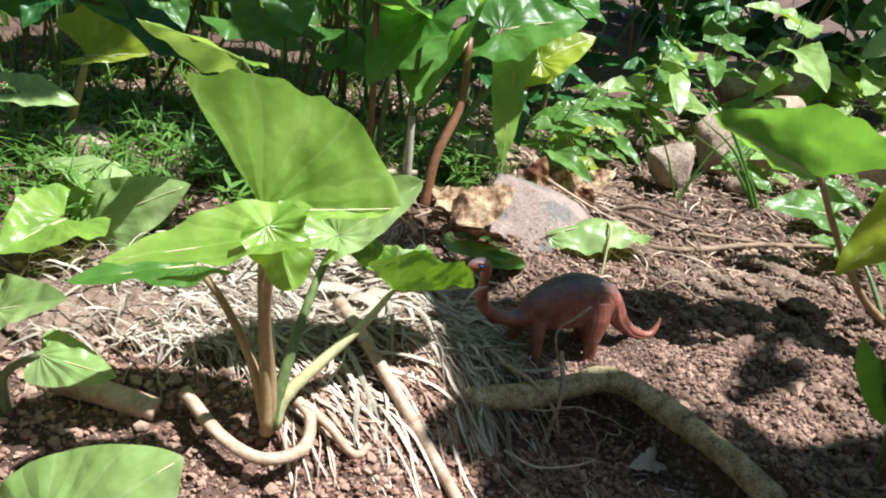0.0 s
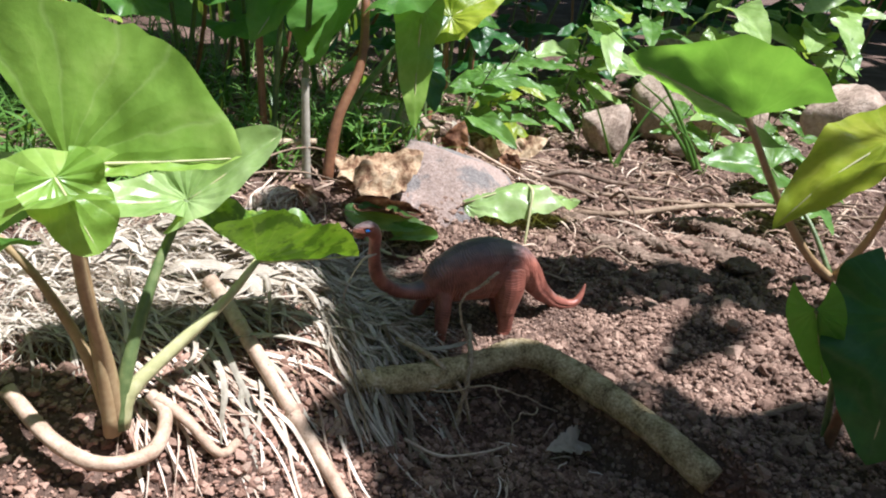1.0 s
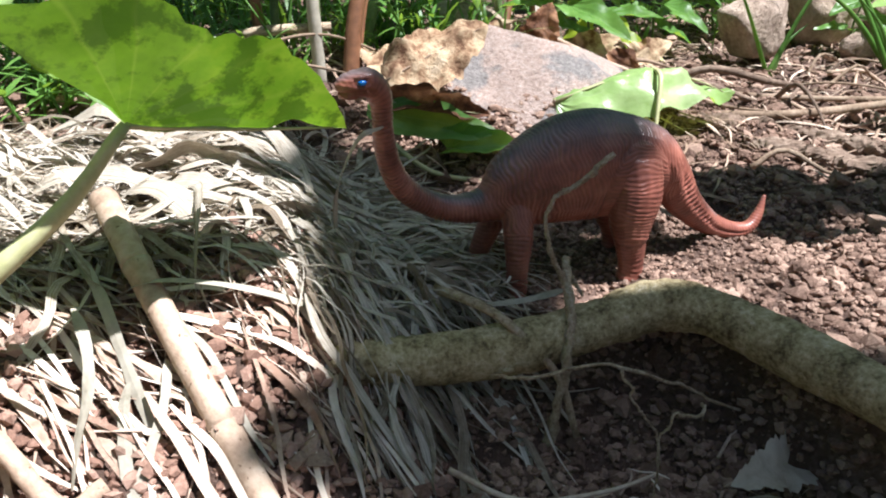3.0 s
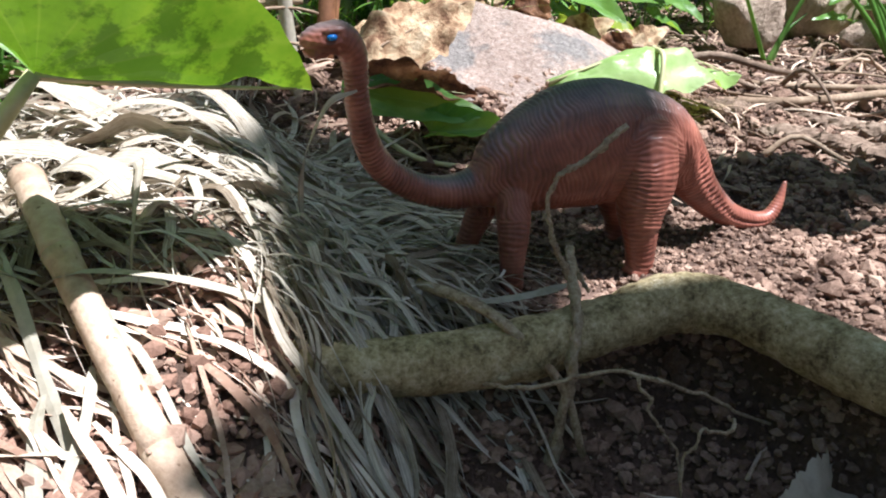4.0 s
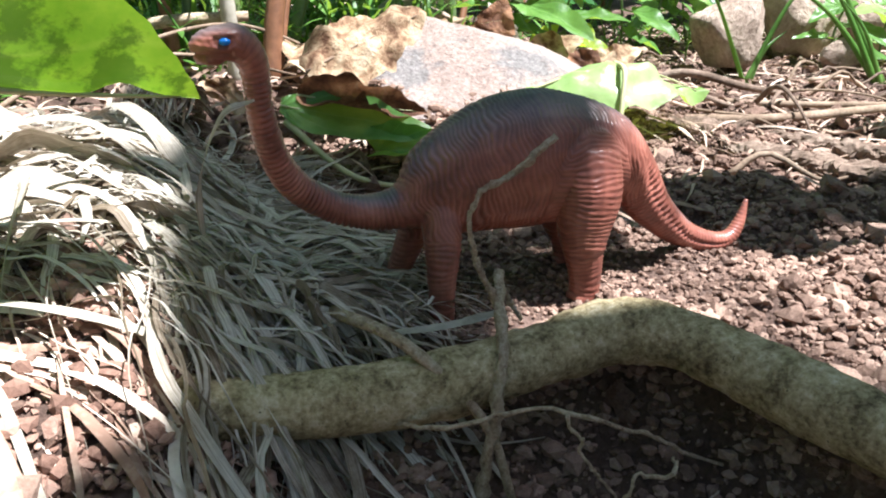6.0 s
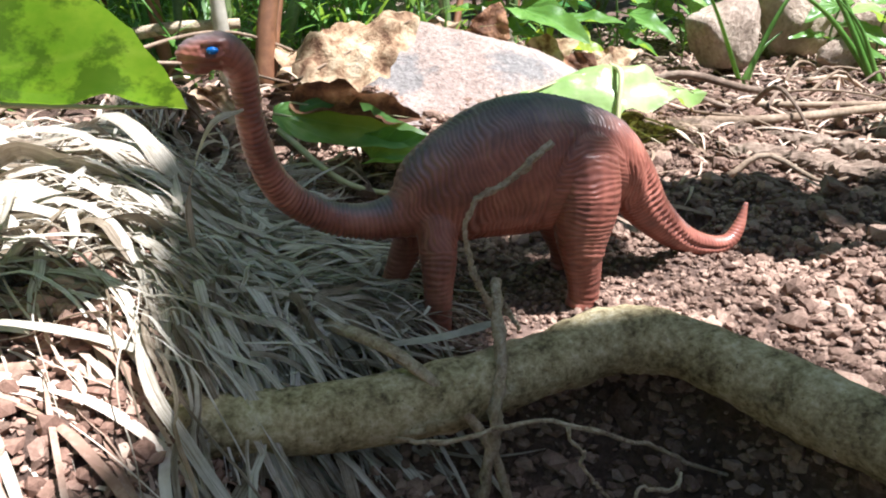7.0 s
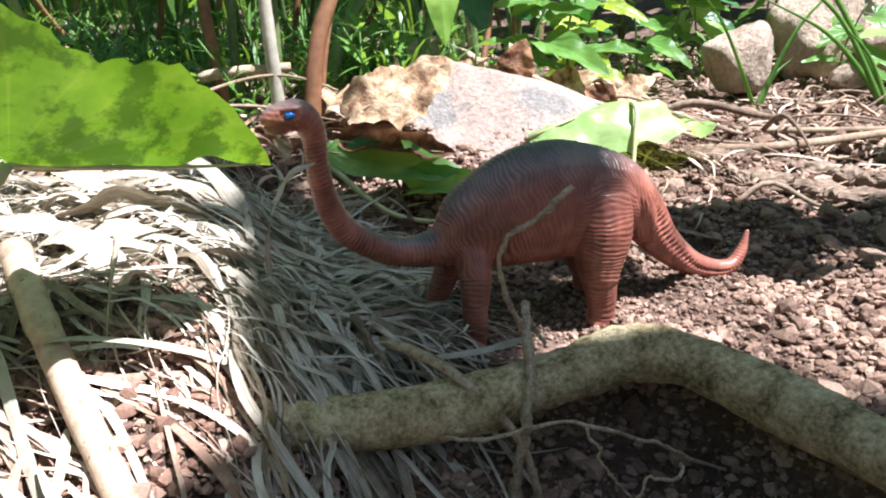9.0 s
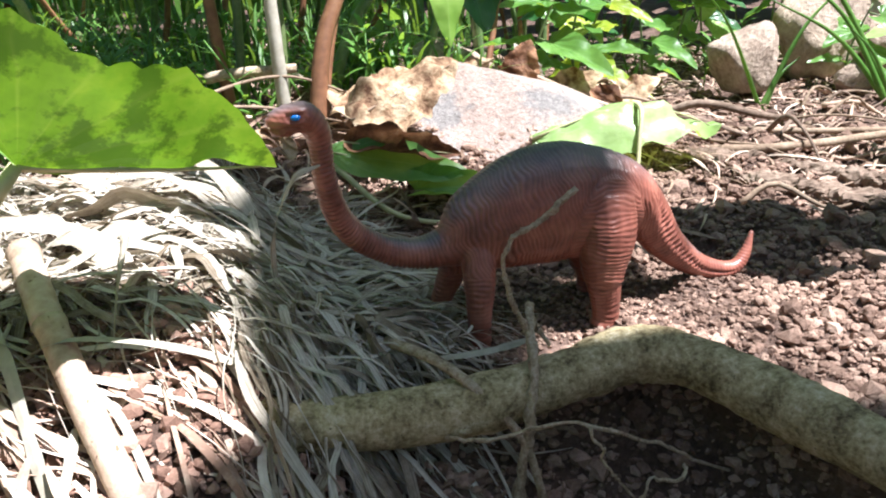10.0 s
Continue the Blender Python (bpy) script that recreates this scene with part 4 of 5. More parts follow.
leaf_plant("arrowhead_plant", (-0.335, -0.03, 0.01), [
    ([(-0.335, -0.03, 0.01), (-0.334, -0.032, 0.04), (-0.325, -0.042, 0.075)], 0.0030, 0.0018, STEMGREEN,
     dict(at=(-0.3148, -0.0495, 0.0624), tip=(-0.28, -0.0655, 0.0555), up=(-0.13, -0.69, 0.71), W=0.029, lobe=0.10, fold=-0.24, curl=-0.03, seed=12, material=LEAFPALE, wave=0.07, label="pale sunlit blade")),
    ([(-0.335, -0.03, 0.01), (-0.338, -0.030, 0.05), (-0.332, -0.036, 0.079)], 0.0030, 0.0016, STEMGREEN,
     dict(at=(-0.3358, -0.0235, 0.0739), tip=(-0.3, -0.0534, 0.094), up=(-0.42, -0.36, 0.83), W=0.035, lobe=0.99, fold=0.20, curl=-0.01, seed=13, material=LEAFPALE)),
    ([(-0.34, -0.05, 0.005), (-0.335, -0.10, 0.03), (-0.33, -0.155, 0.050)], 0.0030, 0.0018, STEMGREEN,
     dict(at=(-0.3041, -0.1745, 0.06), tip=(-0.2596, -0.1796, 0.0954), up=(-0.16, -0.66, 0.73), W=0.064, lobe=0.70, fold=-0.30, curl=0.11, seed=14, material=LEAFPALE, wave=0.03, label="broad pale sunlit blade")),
], "arrowhead vine plant with pale sunlit leaves")

leaf_plant("arrowhead_plant", (-0.30, 0.15, 0.045), [
    ([(-0.30, 0.15, 0.03), (-0.297, 0.155, 0.055)], 0.0026, 0.0016, STEMGREEN,
     dict(at=(-0.2866, 0.1559, 0.0677), tip=(-0.3378, 0.2344, 0.0765), up=(0.10, -0.32, 0.94), W=0.043, lobe=0.10, fold=0.37, curl=0.22, seed=15, material=LEAFPALE)),
    ([(-0.30, 0.15, 0.03), (-0.29, 0.125, 0.062)], 0.0026, 0.0016, STEMGREEN,
     dict(at=(-0.3008, 0.1357, 0.047), tip=(-0.2348, 0.1068, 0.0883), up=(0.02, -0.83, 0.56), W=0.059, lobe=0.19, fold=-0.09, curl=0.06, seed=16, material=LEAFPALE)),
    ([(-0.30, 0.15, 0.03), (-0.31, 0.11, 0.06)], 0.0026, 0.0016, STEMGREEN,
     dict(at=(-0.31, 0.105, 0.066), tip=(-0.345, 0.075, 0.064), up=(0.0, -0.4, 1), W=0.06, material=LEAF, lobe=0.4, seed=17)),
], "low arrowhead vine with overlapping pale leaves")

leaf_plant("arrowhead_plant", (-0.318, 0.297, 0.045), [
    ([(-0.318, 0.297, 0.035), (-0.312, 0.290, 0.075), (-0.303, 0.275, 0.11), (-0.297, 0.267, 0.134)], 0.0042, 0.0024, STEMTAN,
     dict(at=(-0.297, 0.267, 0.134), tip=(-0.250, 0.262, 0.140), up=(-0.1, -0.55, 0.83), W=0.05, lobe=0.40, curl=0.03, seed=18, material=LEAFYELLOW, wave=0.07,
          halves=((0.026, 0.9, 0.7, 0.9), (0.008, -0.2, 0.5, 0.7)), label="backlit yellow blade")),
    ([(-0.345, 0.28, 0.035), (-0.348, 0.27, 0.08), (-0.346, 0.26, 0.105)], 0.0026, 0.0016, STEMGREEN,
     dict(at=(-0.346, 0.26, 0.106), tip=(-0.305, 0.25, 0.104), up=(0, -0.5, 0.8), W=0.035, material=LEAFPALE, lobe=0.5, seed=19)),
], "tall arrowhead vine with a yellowing leaf on a brown stalk")

# clump of tall stalks behind the rock
leaf_plant("arrowhead_clump", (-0.035, 0.20, 0.042), [
    ([(-0.039, 0.170, 0.035), (-0.030, 0.180, 0.08), (-0.008, 0.192, 0.125), (0.014, 0.20, 0.170)], 0.0048, 0.0032, STEMRED,
     dict(at=(-0.0021, 0.2057, 0.1762), tip=(-0.0502, 0.1681, 0.1239), up=(-0.94, -0.20, 0.28), W=0.115, lobe=0.10, fold=0.70, curl=-0.04, seed=20, material=LEAFMID)),
    ([(-0.028, 0.20, 0.035), (-0.01, 0.215, 0.08), (0.03, 0.22, 0.13), (0.05, 0.22, 0.16)], 0.0036, 0.0022, STEMGREEN,
     dict(at=(0.046, 0.2087, 0.1649), tip=(0.0381, 0.2023, 0.0682), up=(0.18, -0.83, 0.5), W=0.046, lobe=0.10, fold=-0.2, curl=-0.1, seed=21, material=LEAF, label="bright drooping blade")),
    ([(0.014, 0.205, 0.165), (0.03, 0.215, 0.18)], 0.0026, 0.0020, STEMRED,
     dict(at=(0.03, 0.215, 0.182), tip=(0.105, 0.205, 0.205), up=(0.0, -0.5, 0.85), W=0.085, material=LEAFMID, lobe=0.5, fold=0.25, seed=22)),
    ([(-0.05, 0.205, 0.038), (-0.048, 0.205, 0.10), (-0.046, 0.20, 0.19)], 0.0030, 0.0022, STEMGREEN, dict(at=(-0.046, 0.20, 0.192), tip=(-0.10, 0.17, 0.15), up=(-0.3, -0.2, 0.9), W=0.08, material=LEAFMID, lobe=0.4, seed=23)),
    ([(-0.078, 0.20, 0.038), (-0.082, 0.20, 0.10), (-0.086, 0.20, 0.20)], 0.0034, 0.0026, STEMRED, dict(at=(-0.086, 0.20, 0.20), tip=(-0.06, 0.15, 0.21), up=(0.3, 0.3, 0.9), W=0.09, material=LEAFMID, lobe=0.4, seed=24)),
    ([(-0.053, 0.176, 0.035), (-0.054, 0.178, 0.08), (-0.054, 0.182, 0.115)], 0.0036, 0.0030, PALELEAF, None),
    ([(-0.036, 0.174, 0.038), (-0.022, 0.19, 0.09), (0.0, 0.20, 0.14)], 0.0030, 0.0022, STEMRED, None),
    ([(-0.072, 0.21, 0.038), (-0.068, 0.215, 0.10), (-0.06, 0.22, 0.20)], 0.0026, 0.0020, STEMGREEN, None),
    ([(-0.16, 0.22, 0.04), (-0.165, 0.18, 0.11), (-0.18, 0.14, 0.17)], 0.0028, 0.0018, STEMGREEN, dict(at=(-0.1966, 0.1348, 0.1675), tip=(-0.263, 0.0781, 0.2059), up=(-0.04, 0.51, 0.86), W=0.036, lobe=0.15, fold=-0.55, curl=0.05, seed=25, material=LEAF, label="broad mid-green blade")),
    ([(0.03, 0.225, 0.05), (0.06, 0.24, 0.11), (0.085, 0.24, 0.15)], 0.0030, 0.0016, STEMGREEN, dict(at=(0.085, 0.24, 0.152), tip=(0.135, 0.235, 0.182), up=(-0.2, -0.6, 0.7), W=0.05, material=LEAFYELLOW, lobe=0.5, seed=26)),
], "clump of arrowhead vine with tall reddish and green stalks")

# fallen leaves by the rock
def fallen(name, at, tip, up, W, material, label, tail=None, **kw):
    holder = empty(name, at)
    blade(holder, at, tip, up, W, material, **kw)
    if tail:
        stalk(holder, tail, 0.0014, 0.0010, STEMPALE if material is not DRYLEAF else TWIG)
    return tagged(holder, label, "leaf")


fallen("wilted_leaf", (0.058, 0.124, 0.031), (0.159, 0.117, 0.026), (0.0, -0.30, 1), 0.042, LEAFPALE, "wilted pale green leaf draped beside the rock", [(0.109, 0.119, 0.0445), (0.107, 0.107, 0.043), (0.102, 0.099, 0.030), (0.095, 0.089, 0.004)], lobe=0.0, fold=-0.55, curl=0.0, hump=0.15, wave=0.10, crumple=0.13, ragged=0.05, seed=41)
curlleaf = fallen("wilted_leaf", (-0.043, 0.108, 0.040), (0.018, 0.101, 0.023), (-0.1, -0.75, 0.7), 0.022, WILT, "wilted green leaf curled on the litter", [(-0.042, 0.106, 0.034), (-0.02, 0.090, 0.014), (0.01, 0.084, 0.006)], lobe=0.0, fold=-0.1, curl=-0.05, wave=0.10, crumple=0.08, roll=0.35, seed=42)
blade(curlleaf, (-0.008, 0.100, 0.020), (0.024, 0.094, 0.019), (0.0, -0.65, 0.75), 0.017, WILT, lobe=0.15, fold=0.5, curl=-0.05, wave=0.08, roll=0.6, crumple=0.06, tipsharp=0.5, seed=48)
fallen("dry_leaf", (-0.030, 0.122, 0.050), (0.026, 0.136, 0.071), (-0.10, -0.62, 0.75), 0.036, DRYLEAF, "crumpled tan dead leaf lying against the rock", lobe=0.0, fold=-0.18, curl=0.02, wave=0.10, ragged=0.12, crumple=0.18, seed=43)
fallen("dry_leaf", (-0.036, 0.111, 0.043), (0.016, 0.109, 0.031), (0.1, -0.9, 0.5), 0.018, CURLED, "curled dark brown dead leaf under the rock's edge", lobe=0.0, fold=0.6, curl=-0.05, wave=0.22, ragged=0.16, crumple=0.2, roll=1.1, seed=44)
fallen("dry_leaf", (-0.03, 0.165, 0.048), (0.015, 0.160, 0.052), (0.0, -0.3, 1), 0.030, DRYLEAF, "flat tan dead leaf among the stalks", lobe=0.1, seed=45, wave=0.1, crumple=0.1)
fallen("torn_leaf", (0.036, -0.094, -0.026), (0.012, -0.104, -0.018), (0.0, -0.6, 0.8), 0.016, PALELEAF, "small torn pale dead leaf in the hollow", lobe=0.3, ragged=0.2, wave=0.1, seed=46)
for i, (x, y) in enumerate(((0.125, 0.235), (0.15, 0.26), (0.105, 0.225), (0.20, 0.29), (0.17, 0.235))):
    z = gz(x, y)
    fallen("dry_leaf", (x, y, z + 0.006), (x + 0.03 * math.cos(i * 2.1), y + 0.02 * math.sin(i * 2.1), z + 0.02), (0.1, -0.6, 0.7), 0.025, DRYLEAF, "curled dead leaf on the litter behind the rock", lobe=0.1, wave=0.14, curl=0.2, crumple=0.1, seed=50 + i, rib=False)


for i, (x, y, up, m) in enumerate(((0.085, 0.222, 0.030, CURLED), (0.100, 0.236, 0.036, PALELEAF), (0.072, 0.238, 0.022, DRYLEAF), (0.140, 0.215, 0.018, CURLED), (-0.062, 0.150, 0.014, DRYLEAF))):
    z = gz(x, y)
    fallen("dry_leaf", (x, y, z + 0.004), (x + 0.012 * math.cos(i * 1.9), y - 0.006, z + up), (0.3 * math.sin(i), -0.8, 0.4), 0.024, m, "curled brittle dead leaf standing up behind the rock", lobe=0.0, wave=0.16, curl=0.25, fold=0.4, crumple=0.14, ragged=0.1, seed=60 + i, rib=False)


# ---- straw, roots and litter ----
def ribbons(name, paths, widths, material, label, category, seed):
    """Flat strips along many lines, joined."""
    rng = np.random.RandomState(seed)
    verts, faces, uv = [], [], []
    for p, w in zip(paths, widths):
        t = np.gradient(p, axis=0)
        t /= np.linalg.norm(t, axis=1)[:, None] + 1e-12
        tw = rng.normal(0, 0.45) + np.linspace(0, rng.normal(0, 0.8), len(p))
        a = np.cross(t, np.array((0, 0, 1.0)))
        a /= np.linalg.norm(a, axis=1)[:, None] + 1e-9
        b = np.cross(a, t)
        side = a * np.cos(tw)[:, None] + b * np.sin(tw)[:, None] * 0.7
        prof = w * np.minimum(1, np.minimum(np.linspace(0.4, 3, len(p)), np.linspace(3, 0.25, len(p))))
        base = len(verts)
        low = np.cross(side, t) * 0.07 * prof[:, None]
        off = rng.uniform(0, 90)
        for i, (q, s, lw, pr) in enumerate(zip(p, side, low, prof)):
            verts += [q + s * pr, q + lw, q - s * pr]
            uv += [(0.35 * i + off, off + c * w * 2600) for c in (-1, 0, 1)]
        for i in range(len(p) - 1):
            k = base + 3 * i
            faces += [(k, k + 1, k + 4, k + 3), (k + 1, k + 2, k + 5, k + 4)]
    ob = mesh_ob(name, verts, faces, material, uv=uv, smooth=False)
    return tagged(ob, label, category, kind="stuff")


def strand(start, heading, length, n, rng, lift, wander, drop=0.0):
    """A line that follows the ground at a small height."""
    x, y = start
    out = []
    h = heading
    l0 = rng.uniform(0.2, 1) * lift
    for i in range(n):
        k = i / (n - 1)
        z = float(lay(x, y)) + 0.0015 + l0 * math.sin(math.pi * min(1, 0.25 + 0.75 * k)) * rng.uniform(0.85, 1.15) + drop * k
        out.append((x, y, z))
        h += rng.uniform(-wander, wander)
        x += math.cos(h) * length / n
        y += math.sin(h) * length / n
    return spline(out, n * 2)


rng = np.random.RandomState(77)
mat, wid = [], []
def some_width():
    return 0.00013 + 0.0015 * rng.rand() ** 2.6


for _ in range(5400):           # the mat on top of the bank
    s = (-0.055 - 0.20 * rng.rand() ** 1.25, rng.uniform(-0.008, 0.09))
    h = rng.normal(-0.1, 0.5) if rng.rand() < 0.55 else rng.uniform(-3.1, 3.1)
    mat.append(strand(s, h, rng.uniform(0.015, 0.08), 6, rng, 0.011, 0.6))
    wid.append(some_width())
for _ in range(420):            # straw over the rotten log
    s = (rng.uniform(-0.34, -0.17), rng.uniform(-0.01, 0.09))
    mat.append(strand(s, rng.normal(-0.2, 0.6), rng.uniform(0.02, 0.07), 6, rng, 0.022, 0.5))
    wid.append(some_width())
for _ in range(1300):           # thin straw round the toy's forefeet
    s = (rng.uniform(-0.09, -0.025), rng.uniform(-0.022, 0.05))
    mat.append(strand(s, rng.uniform(-3.1, 3.1), rng.uniform(0.012, 0.045), 6, rng, 0.008, 0.7))
    wid.append(some_width() * 0.7)
for _ in range(330):            # the fringe that hangs over the edge into the hollow
    s = (rng.uniform(-0.094, -0.056), rng.uniform(-0.04, 0.012))
    mat.append(strand(s, rng.normal(-0.75, 0.6), rng.uniform(0.025, 0.075), 8, rng, 0.017, 0.5))
    wid.append(some_width() * 1.25)
bare = [p[-4:, 0].mean() < -0.094 and p[-4:, 1].mean() < -0.024 and rng.rand() < 0.8 for p in mat]
mat, wid = [p for p, b in zip(mat, bare) if not b], [w for w, b in zip(wid, bare) if not b]
ribbons("straw", mat, wid, STRAW, "matted dry grey-tan straw hanging over the bank", "straw", 3)
mat, wid = [], []
for _ in range(210):            # fibres down the sunlit face of the bank
    s = (rng.uniform(-0.21, -0.07), rng.uniform(-0.06, 0.0))
    mat.append(strand(s, rng.normal(-0.95, 0.32), rng.uniform(0.03, 0.075), 6, rng, 0.006, 0.25))
    wid.append(0.0003 + 0.0012 * rng.rand() ** 1.6)
ribbons("root_fibres", mat, wid, FIBRE, "tangle of pale dry root fibres down the soil bank", "roots", 4)
mat, wid = [], []
for _ in range(3600):           # litter of broken stems behind
    s = (rng.uniform(-0.40, 0.62), rng.uniform(0.05, 0.58))
    if -0.28 < s[0] < 0.0 and s[1] < 0.10:
        continue
    mat.append(strand(s, rng.uniform(0, 6.28), rng.uniform(0.012, 0.06), 4, rng, 0.006, 0.35))
    wid.append(rng.uniform(0.0004, 0.0011))
ribbons("leaf_litter", mat, wid, LITTER, "dry litter of broken stems and straw on the soil", "litter", 5)
mat, wid = [], []
for _ in range(190):            # loose strands in the hollow
    s = (rng.uniform(-0.07, 0.10), rng.uniform(-0.16, -0.07))
    if np.interp(s[0], LOG_X, LOG_Y) - s[1] < 0.034:
        continue
    mat.append(strand(s, rng.uniform(0, 6.28), rng.uniform(0.006, 0.022), 4, rng, 0.002, 0.5))
    wid.append(rng.uniform(0.0002, 0.0005))
ribbons("loose_straw", mat, wid, FIBRE, "loose threads of straw and root in the hollow", "straw", 6)

mat, wid = [], []
for _ in range(170):            # a matted tuft of dead grass behind the straw
    a, lean = rng.uniform(0, 6.28), rng.uniform(-0.9, 0.9)
    line = []
    for k in np.linspace(-1.3, 1.3, 7):
        u = np.array((math.sin(k) * 0.020, lean * 0.016 * math.cos(k), math.cos(k) * 0.022 * math.cos(lean * 0.8)))
        x, y = u[0] * math.cos(0.3 * a) - u[1] * math.sin(0.3 * a), u[0] * math.sin(0.3 * a) + u[1] * math.cos(0.3 * a)
        line.append((-0.088 + x + 0.001 * rng.normal(), 0.128 + 0.7 * y + 0.001 * rng.normal(), 0.030 + u[2] + 0.001 * rng.normal()))
    mat.append(spline(line, 12))
    wid.append(rng.uniform(0.0004, 0.0010))
ribbons("dead_grass", mat, wid, FIBRE, "matted brown tuft of dead grass behind the straw", "grass", 7)
for i, pts in enumerate(([(-0.125, 0.150, 0.046), (-0.09, 0.165, 0.060), (-0.05, 0.175, 0.064), (-0.01, 0.172, 0.048)], [(-0.15, 0.125, 0.040), (-0.115, 0.14, 0.056), (-0.07, 0.150, 0.055), (-0.03, 0.150, 0.044)])):
    stick(pts, 0.0011, 0.0006, TWIG, "arching dry stem at the foot of the stalks", n=20, sides=8, rough=0.08, seed=20 + i)


stick([(-0.11, 0.20, 0.060), (-0.08, 0.185, 0.066), (-0.045, 0.18, 0.067)], 0.0030, 0.0024, DRYSTEM, "grey dead stem lodged between the stalks", sides=10, seed=31)


def straw_blade(points, w, seed, material=STRAW, label="long flat dry straw blade draped over the bank", n=18):
    """One broad strip of straw with a crease along its middle."""
    p = spline(points, n)
    t = np.gradient(p, axis=0)
    t /= np.linalg.norm(t, axis=1)[:, None]
    rng = np.random.RandomState(seed)
    tw = rng.uniform(-0.5, 0.5) + np.linspace(0, rng.uniform(-1.2, 1.2), n)
    a = np.cross(t, np.array((0.0, 0.0, 1.0)) + 0.05 * rng.normal(size=3))
    a /= np.linalg.norm(a, axis=1)[:, None] + 1e-9
    b = np.cross(a, t)
    side = a * np.cos(tw)[:, None] + b * np.sin(tw)[:, None]
    nrm = np.cross(side, t)
    prof = w * np.minimum(1, np.minimum(np.linspace(0.5, 4, n), np.linspace(4, 0.3, n))) * rng.uniform(0.85, 1.1, n)
    verts, faces, uv = [], [], []
    for q, s, m, pr in zip(p, side, nrm, prof):
        verts += [q + s * pr, q + m * 0.12 * pr, q - s * pr, q + m * (0.12 * pr - 0.00012)]
        uv += [(0.012 * len(uv) + seed * 7.3, seed * 3.1 + c * w * 2600) for c in (-1, 0, 1, 0)]
    for i in range(n - 1):
        k = 4 * i
        for c in range(4):
            d = (c + 1) % 4
            faces.append((k + c, k + d, k + 4 + d, k + 4 + c))
    faces += [(3, 2, 1, 0), (4 * n - 4, 4 * n - 3, 4 * n - 2, 4 * n - 1)]
    return tagged(mesh_ob("straw_blade", verts, faces, material, uv=uv, smooth=False), label, "straw", "loose straw blades")


rng = np.random.RandomState(88)
for i in range(26):             # broad flattened sheaths on top of the mat
    s = (rng.uniform(-0.215, -0.10), rng.uniform(0.0, 0.085))
    straw_blade(strand(s, rng.normal(-0.15, 0.25), rng.uniform(0.035, 0.075), 6, rng, 0.020, 0.15)[::2], rng.uniform(0.003, 0.0062), 70 + i, STRAW, "broad flattened dry sheath lying on the straw")
for i in range(46):             # over the mat and its fringe
    s = (rng.uniform(-0.15, -0.055), rng.uniform(-0.004, 0.05))
    straw_blade(strand(s, rng.normal(-0.25, 0.5), rng.uniform(0.04, 0.08), 6, rng, 0.016, 0.35)[::2], rng.uniform(0.0008, 0.0019), i)
for i in range(9):             # down the face of the bank
    s = (rng.uniform(-0.21, -0.10), rng.uniform(-0.05, -0.005))
    straw_blade(strand(s, rng.normal(-1.2, 0.5), rng.uniform(0.04, 0.08), 6, rng, 0.010, 0.35)[::2], rng.uniform(0.0009, 0.0018), 40 + i, PALELEAF, "broad bleached straw blade hanging down the bank")
straw_blade([(-0.079, -0.006, 0.026), (-0.0785, -0.013, 0.046), (-0.072, -0.018, 0.063), (-0.064, -0.0185, 0.0665)], 0.0009, 60, label="single straw blade sticking up beside the toy")
straw_blade([(-0.150, -0.020, 0.022), (-0.135, -0.027, 0.031), (-0.110, -0.030, 0.026), (-0.085, -0.036, 0.016)], 0.0016, 61, PALELEAF, "broad bleached straw blade lying across the cane")
straw_blade([(-0.158, -0.005, 0.036), (-0.150, -0.024, 0.028), (-0.142, -0.05, 0.010), (-0.130, -0.085, -0.012)], 0.0017, 62, PALELEAF, "broad bleached straw blade hanging down the bank")
straw_blade([(-0.045, -0.024, 0.005), (-0.025, -0.034, 0.009), (-0.008, -0.033, 0.010)], 0.0016, 63, PALELEAF, "broad pale straw blade lying on the fallen branch")

rng = np.random.RandomState(91)
for i in range(44):             # dry twigs on the litter behind
    x, y = rng.uniform(0.09, 0.46), rng.uniform(0.05, 0.34)
    a, L = rng.normal(-0.3, 0.7), rng.uniform(0.03, 0.10)
    pts = []
    for k in range(4):
        px, py = x + math.cos(a) * L * k / 3, y + math.sin(a) * L * k / 3 + rng.uniform(-0.004, 0.004)
        pts.append((px, py, gz(px, py) + 0.003 + (0.012 * rng.rand() if k in (1, 2) else 0.0)))
    stick(pts, rng.uniform(0.0009, 0.0020), 0.0006, (TWIG, CANE, DEADWOOD)[i % 3], ("thin brown dry twig lying on the litter", "pale dry stalk lying on the litter", "dark crooked dead twig on the litter")[i % 3], n=12, sides=6, rough=0.12, seed=i, group="dry twigs on the litter")
for i, pts in enumerate(([(0.175, 0.215, 0.010), (0.20, 0.20, 0.022), (0.24, 0.195, 0.012), (0.27, 0.20, 0.005)], [(0.165, 0.215, 0.012), (0.18, 0.185, 0.018), (0.21, 0.165, 0.008)])):
    stick(pts, 0.0030, 0.0018, DEADWOOD, "thick dark surface root on the soil", name="root", sides=10, rough=0.1, seed=i, category="root")


